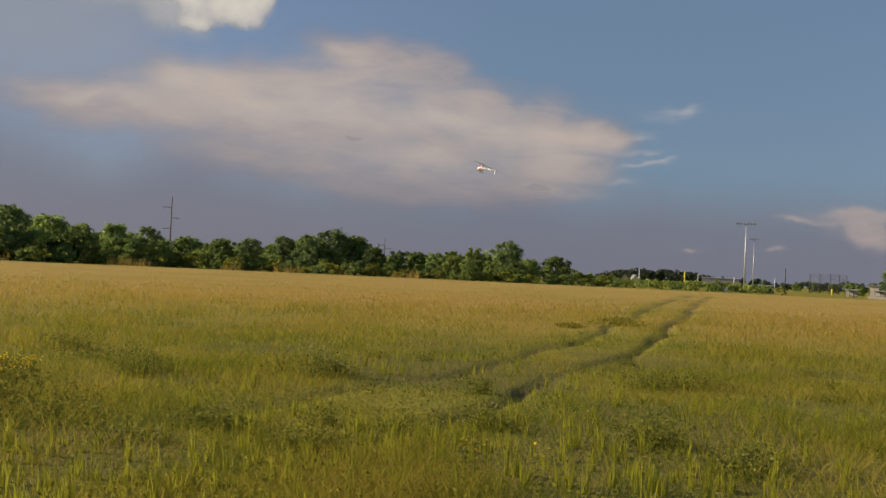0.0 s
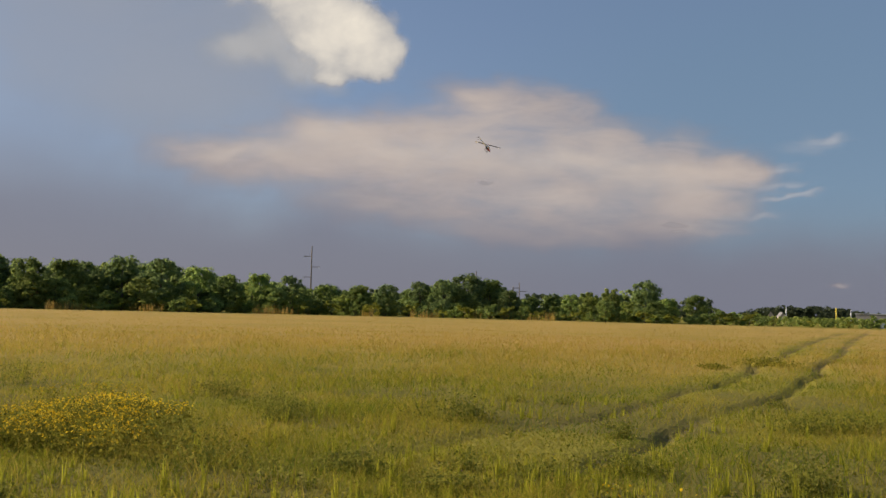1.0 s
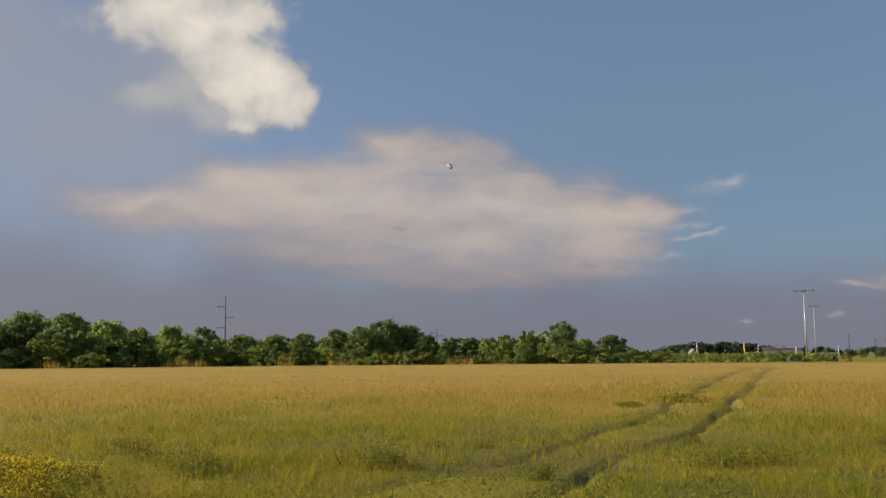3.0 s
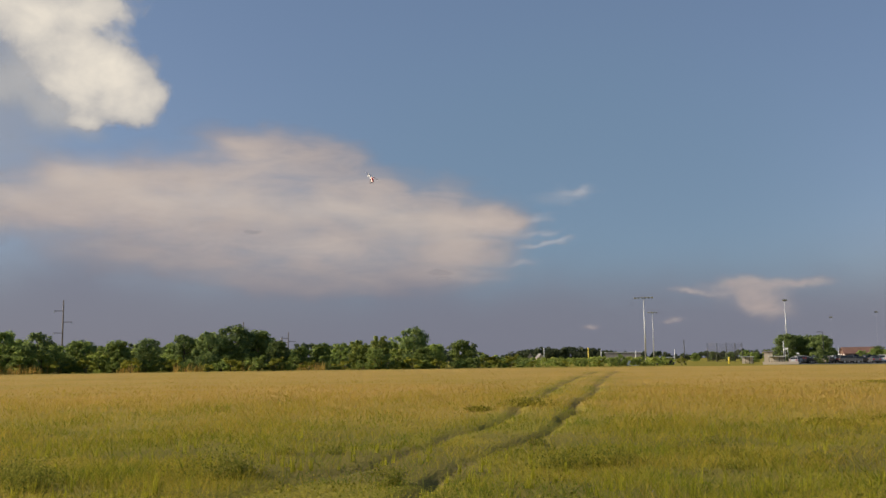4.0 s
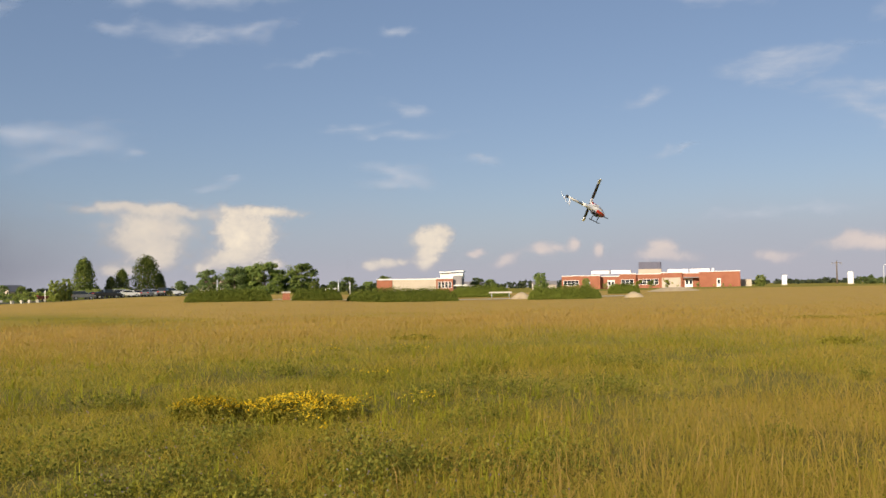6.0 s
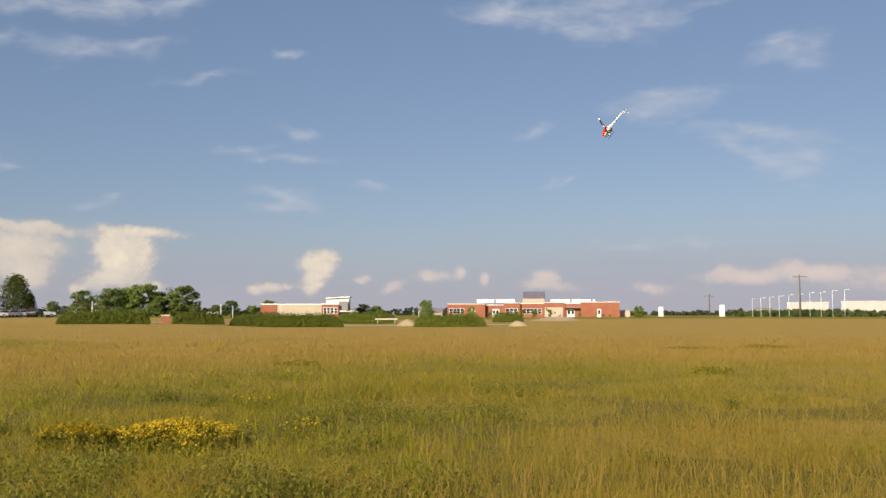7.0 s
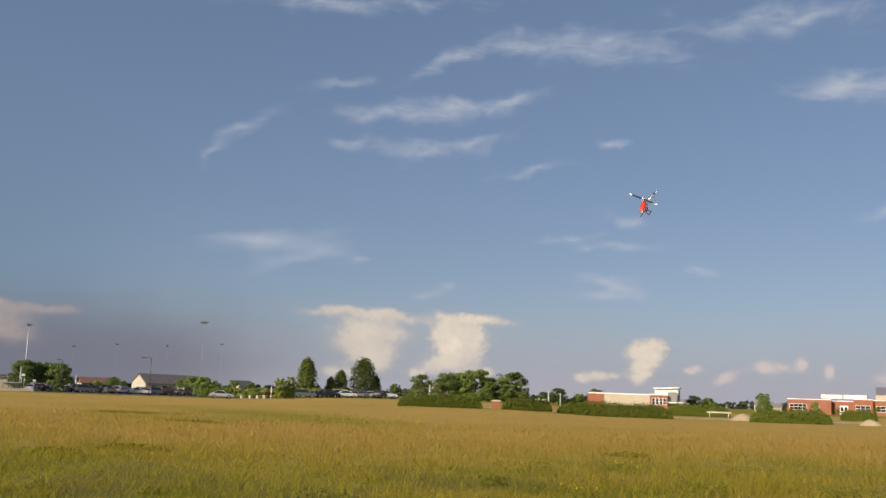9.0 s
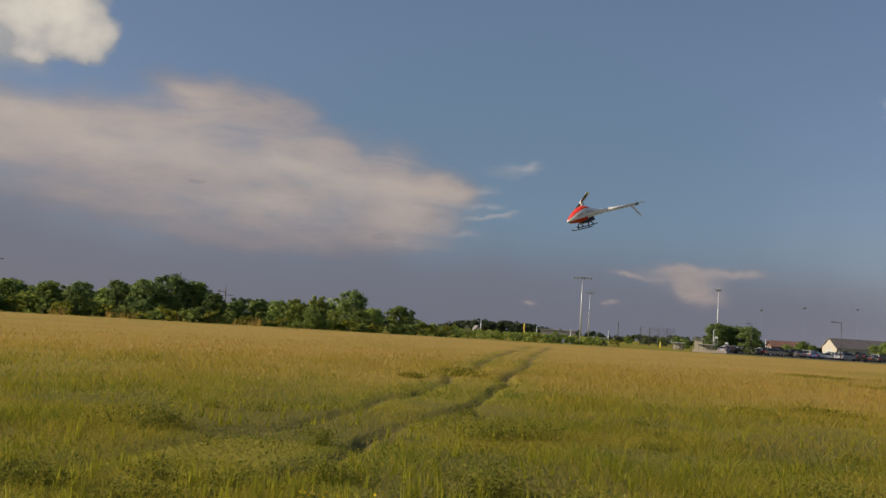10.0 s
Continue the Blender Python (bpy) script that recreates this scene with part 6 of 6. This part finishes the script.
def skin_patch(bm, u0, u1, a0, a1, lift, nx=14, na=8, curve=0.0):
    """A panel lying on the body between two stations and two angles."""
    xs = [b[0] for b in BODY][::-1]
    cols = [[b[k] for b in BODY][::-1] for k in range(4)]
    grid = []
    for i in range(nx + 1):
        x = u0 + (u1 - u0) * i / nx
        _, zc, hy, hz = (float(np.interp(x, xs, c)) for c in cols)
        row = []
        for j in range(na + 1):
            lo = a0 + curve * (i / nx) * (90 - a0)
            a = radians(lo + (a1 - lo) * j / na)
            row.append(bm.verts.new((x, (hy + lift) * math.cos(a), zc + (hz + lift) * math.sin(a))))
        grid.append(row)
    for i in range(nx):
        for j in range(na):
            bm.faces.new((grid[i][j], grid[i + 1][j], grid[i + 1][j + 1], grid[i][j + 1])).smooth = True
    return bm


def make_helicopter():
    gel = surf("white_gelcoat", (0.74, 0.73, 0.71), (0.82, 0.81, 0.79), 4, 0.28, 0.0, coat=0.5)
    red = surf("red_gelcoat", (0.62, 0.035, 0.018), (0.72, 0.055, 0.025), 4, 0.28, 0.0, coat=0.5)
    carbon = surf("carbon_fibre", (0.018, 0.018, 0.02), (0.04, 0.04, 0.045), 30, 0.4, 0.1)
    ink = plain("dark_lettering", (0.42, 0.36, 0.34), 0.5)
    alloy = plain("alloy", (0.68, 0.68, 0.70), 0.35, 0.25)
    heli = thing("model_helicopter", "white and red radio-controlled model helicopter flying over the meadow", "helicopter")
    fus = part("fuselage", loft(bmesh.new(), [ring(*b) for b in BODY]), gel, heli)
    for s in (1, -1):
        def side(u0, u1, a0, a1, lift, curve=0.0):
            bm = skin_patch(bmesh.new(), u0, u1, a0, a1, lift, curve=curve)
            if s < 0:
                bmesh.ops.scale(bm, vec=(1, -1, 1), verts=bm.verts)
            bmesh.ops.recalc_face_normals(bm, faces=bm.faces)
            return bm
        part("top_panel", side(0.388, 0.03, 14, 90.5, 0.0018, 0.30), red, fus, "red upper canopy panel")
        part("belly_panel", side(0.37, 0.09, -88, -34, 0.0018), red, fus, "red lower canopy panel")
        # a row of plain bars where the lettering runs
        for k in range(8):
            if k == 3:
                continue
            u = 0.255 - 0.036 * k
            part("letter_bar", side(u, u - 0.020, -14 + k, 4 + k, 0.003), ink, fus)
        bm = bmesh.new()
        for k in range(9):
            box(bm, -0.32 - 0.042 * k, -0.298 - 0.042 * k, s * 0.0195, s * 0.0215, -0.006, 0.006)
        part("boom_lettering", bm, ink, heli)
    part("tail_boom", loft(bmesh.new(), [ring(-0.26, 0.008, 0.026, 0.029), ring(-0.45, 0.003, 0.0215, 0.024), ring(-0.74, 0.0, 0.017, 0.019)]), gel, heli, "white tail boom")
    bm = bmesh.new()
    box(bm, -0.765, -0.71, -0.020, 0.020, -0.022, 0.022, 0.008)
    rod(bm, (-0.745, 0.015, 0), (-0.745, 0.055, 0), 0.007)
    part("tail_gearbox", bm, carbon, heli, "black tail gearbox")
    bm = bmesh.new()
    loft(bm, [[(x, -t, z), (x - w, -t, z), (x - w, t, z), (x, t, z)] for x, w, t, z in ((-0.635, 0.034, 0.006, -0.010), (-0.690, 0.030, 0.005, -0.10), (-0.745, 0.026, 0.004, -0.195))], soft=False)
    part("tail_fin", bm, gel, heli, "white swept lower fin")
    bm = bmesh.new()
    box(bm, -0.02, 0.20, -0.028, 0.028, -0.100, -0.040, 0.008)
    box(bm, 0.06, 0.17, -0.038, 0.038, -0.112, -0.085, 0.006)
    part("chassis", bm, carbon, heli, "black chassis and battery tray")
    gear = thing("landing_gear", "", "")
    for key in ("label", "category"):
        if key in gear:
            del gear[key]
    gear.parent = heli
    for s in (1, -1):
        bm = bmesh.new()
        pts = [(-0.01, s * 0.095, -0.162), (0.04, s * 0.095, -0.168), (0.275, s * 0.095, -0.168), (0.325, s * 0.095, -0.152)]
        for a, b in zip(pts, pts[1:]):
            rod(bm, a, b, 0.0075)
        part("skid", bm, carbon, gear)
        for x in (0.06, 0.225):
            bm = bmesh.new()
            rod(bm, (x, s * 0.02, -0.098), (x, s * 0.065, -0.125), 0.009)
            rod(bm, (x, s * 0.065, -0.125), (x - 0.01, s * 0.095, -0.168), 0.009, 0.007)
            part("skid_strut", bm, carbon, gear)
    bm = bmesh.new()
    rod(bm, (MAST_X, 0, 0.12), (MAST_X, 0, 0.205), 0.0065)
    rod(bm, (MAST_X, 0, 0.152), (MAST_X, 0, 0.166), 0.032, 0.028, 16)
    for a in (0.4, 2.5, 4.6):
        rod(bm, (MAST_X + 0.028 * math.cos(a), 0.028 * math.sin(a), 0.155), (MAST_X + 0.024 * math.cos(a), 0.024 * math.sin(a), 0.20), 0.004)
    part("rotor_mast", bm, alloy, heli, "alloy mast and swashplate")
    bm = bmesh.new()
    box(bm, -0.056, 0.056, -0.019, 0.019, -0.016, 0.018, 0.006)
    rod(bm, (0, 0, -0.02), (0, 0, 0.036), 0.018, 0.013)
    rotor = part("main_rotor", bm, alloy, heli, "alloy rotor head")
    rotor.location = (MAST_X, 0, 0.205)
    for s in (1, -1):
        bm = bmesh.new()
        sec = ((0.052, 0.016, 0.004), (0.075, 0.020, 0.0045), (0.10, 0.028, 0.004), (0.40, 0.028, 0.0035), (0.535, 0.0275, 0.0032))
        end = ((0.536, 0.0275, 0.0032), (0.665, 0.027, 0.003), (0.678, 0.018, 0.002))
        loft(bm, [[(s * x, -c, -t), (s * x, c * 0.6, -t), (s * x, c, 0), (s * x, c * 0.6, t), (s * x, -c, t * 0.5)] for x, c, t in sec])
        part("rotor_blade", bm, carbon, rotor, "dark main rotor blade")
        # blade end in white: the sun's glint put into the colour
        bm = loft(bmesh.new(), [[(s * x, -c, -t), (s * x, c * 0.6, -t), (s * x, c, 0), (s * x, c * 0.6, t), (s * x, -c, t * 0.5)] for x, c, t in end])
        part("blade_tip", bm, gel, rotor, "blade tip with the sun's glint as white")
    bm = bmesh.new()
    rod(bm, (0, -0.012, 0), (0, 0.012, 0), 0.012)
    tail = part("tail_rotor", bm, alloy, heli)
    tail.location = (-0.745, 0.056, 0)
    for s in (1, -1):
        bm = bmesh.new()
        loft(bm, [[(-0.006, -0.002, s * 0.012), (0.007, -0.002, s * 0.012), (0.007, 0.002, s * 0.012), (-0.006, 0.002, s * 0.012)], [(-0.008, -0.0015, s * 0.115), (0.006, -0.0015, s * 0.115), (0.006, 0.0015, s * 0.115), (-0.008, 0.0015, s * 0.115)]], soft=False)
        part("tail_blade", bm, gel, tail)
    return heli, rotor, tail


# seconds, place, turn, and the blades' angle
FLIGHT = (
    (0, -8.05, 43.99, 6.66, 14, -8, 152, 68),
    (0.5, -13.60, 43.41, 8.47, -41, 18, 38, 125),
    (1, -15.27, 45.77, 10.22, -13, 32, 69, 133),
    (1.5, -18.57, 55.81, 13.52, -24, 25, 88, 80),
    (2, -22.88, 70.72, 17.49, 14, 17, 103, 108),
    (3.5, -16.69, 66.55, 15.53, 13, 30, -59, 77),
    (4, -10.49, 52.94, 12.26, 2, 35, -59, 22),
    (4.5, -4.08, 38.22, 8.28, 8, 29, -61, 63),
    (5, 1.58, 24.76, 4.70, 15, 22, -53, 61),
    (5.2, 3.64, 20.07, 3.69, -1, 12, -51, 153),
    (5.5, 5.93, 12.19, 2.69, 9, 1, -39, 52),
    (5.8, 9.80, 9.08, 2.66, -28, 6, -37, 71),
    (6, 14.56, 8.67, 3.04, -26, 14, -4, 49),
    (6.2, 22.02, 9.27, 3.91, -51, 28, 33, 28),
    (7.5, 32.44, 13.45, 9.58, -21, 53, 157, 89),
    (8, 27.70, 14.13, 9.22, 48, 53, -149, 126),
    (8.5, 23.07, 14.51, 8.06, 17, 41, -150, 88),
    (9, 17.10, 14.63, 6.39, 3, 34, -157, 44),
    (9.5, 9.46, 14.34, 4.99, -14, 23, -169, 172),
    (10, 1.35, 13.62, 3.45, 8, 17, -163, 77),
)
heli, rotor, tail_rotor = make_helicopter()


def motions():
    rows = []
    for t, x, y, z, rx, ry, rz, _ in FLIGHT:
        m = pose(x, y, z, rx, ry, rz)
        if rows:
            t0, m0 = rows[-1]
            turn = m0.to_quaternion().rotation_difference(m.to_quaternion()).angle
            turn = min(turn, math.tau - turn)
            n = int(turn / radians(70)) + 1
            for k in range(1, n):
                u = k / n
                q = m0.to_quaternion().slerp(m.to_quaternion(), u)
                rows.append((round((t0 + (t - t0) * u) * 10) / 10, Matrix.LocRotScale(m0.translation.lerp(m.translation, u), q, None)))
        rows.append((t, m))
    walk(heli, rows)
    # blades: about a full turn each half second, meeting the angles above
    spin, total, last = [(0.0, FLIGHT[0][7])], FLIGHT[0][7], FLIGHT[0]
    for row in FLIGHT[1:]:
        steps = max(1, round((row[0] - last[0]) * 10))
        gain = (row[7] - last[7]) % 180
        while (gain + 180) / steps < 85:
            gain += 180
        for k in range(1, steps + 1):
            spin.append((last[0] + k * 0.1, total + gain * k / steps))
        total, last = total + gain, row
    walk(rotor, [(t, pose(MAST_X, 0, 0.205, 0, 0, a)) for t, a in spin])
    walk(tail_rotor, [(t, pose(-0.745, 0.056, 0, 0, a * 0.9, 0)) for t, a in spin])


motions()
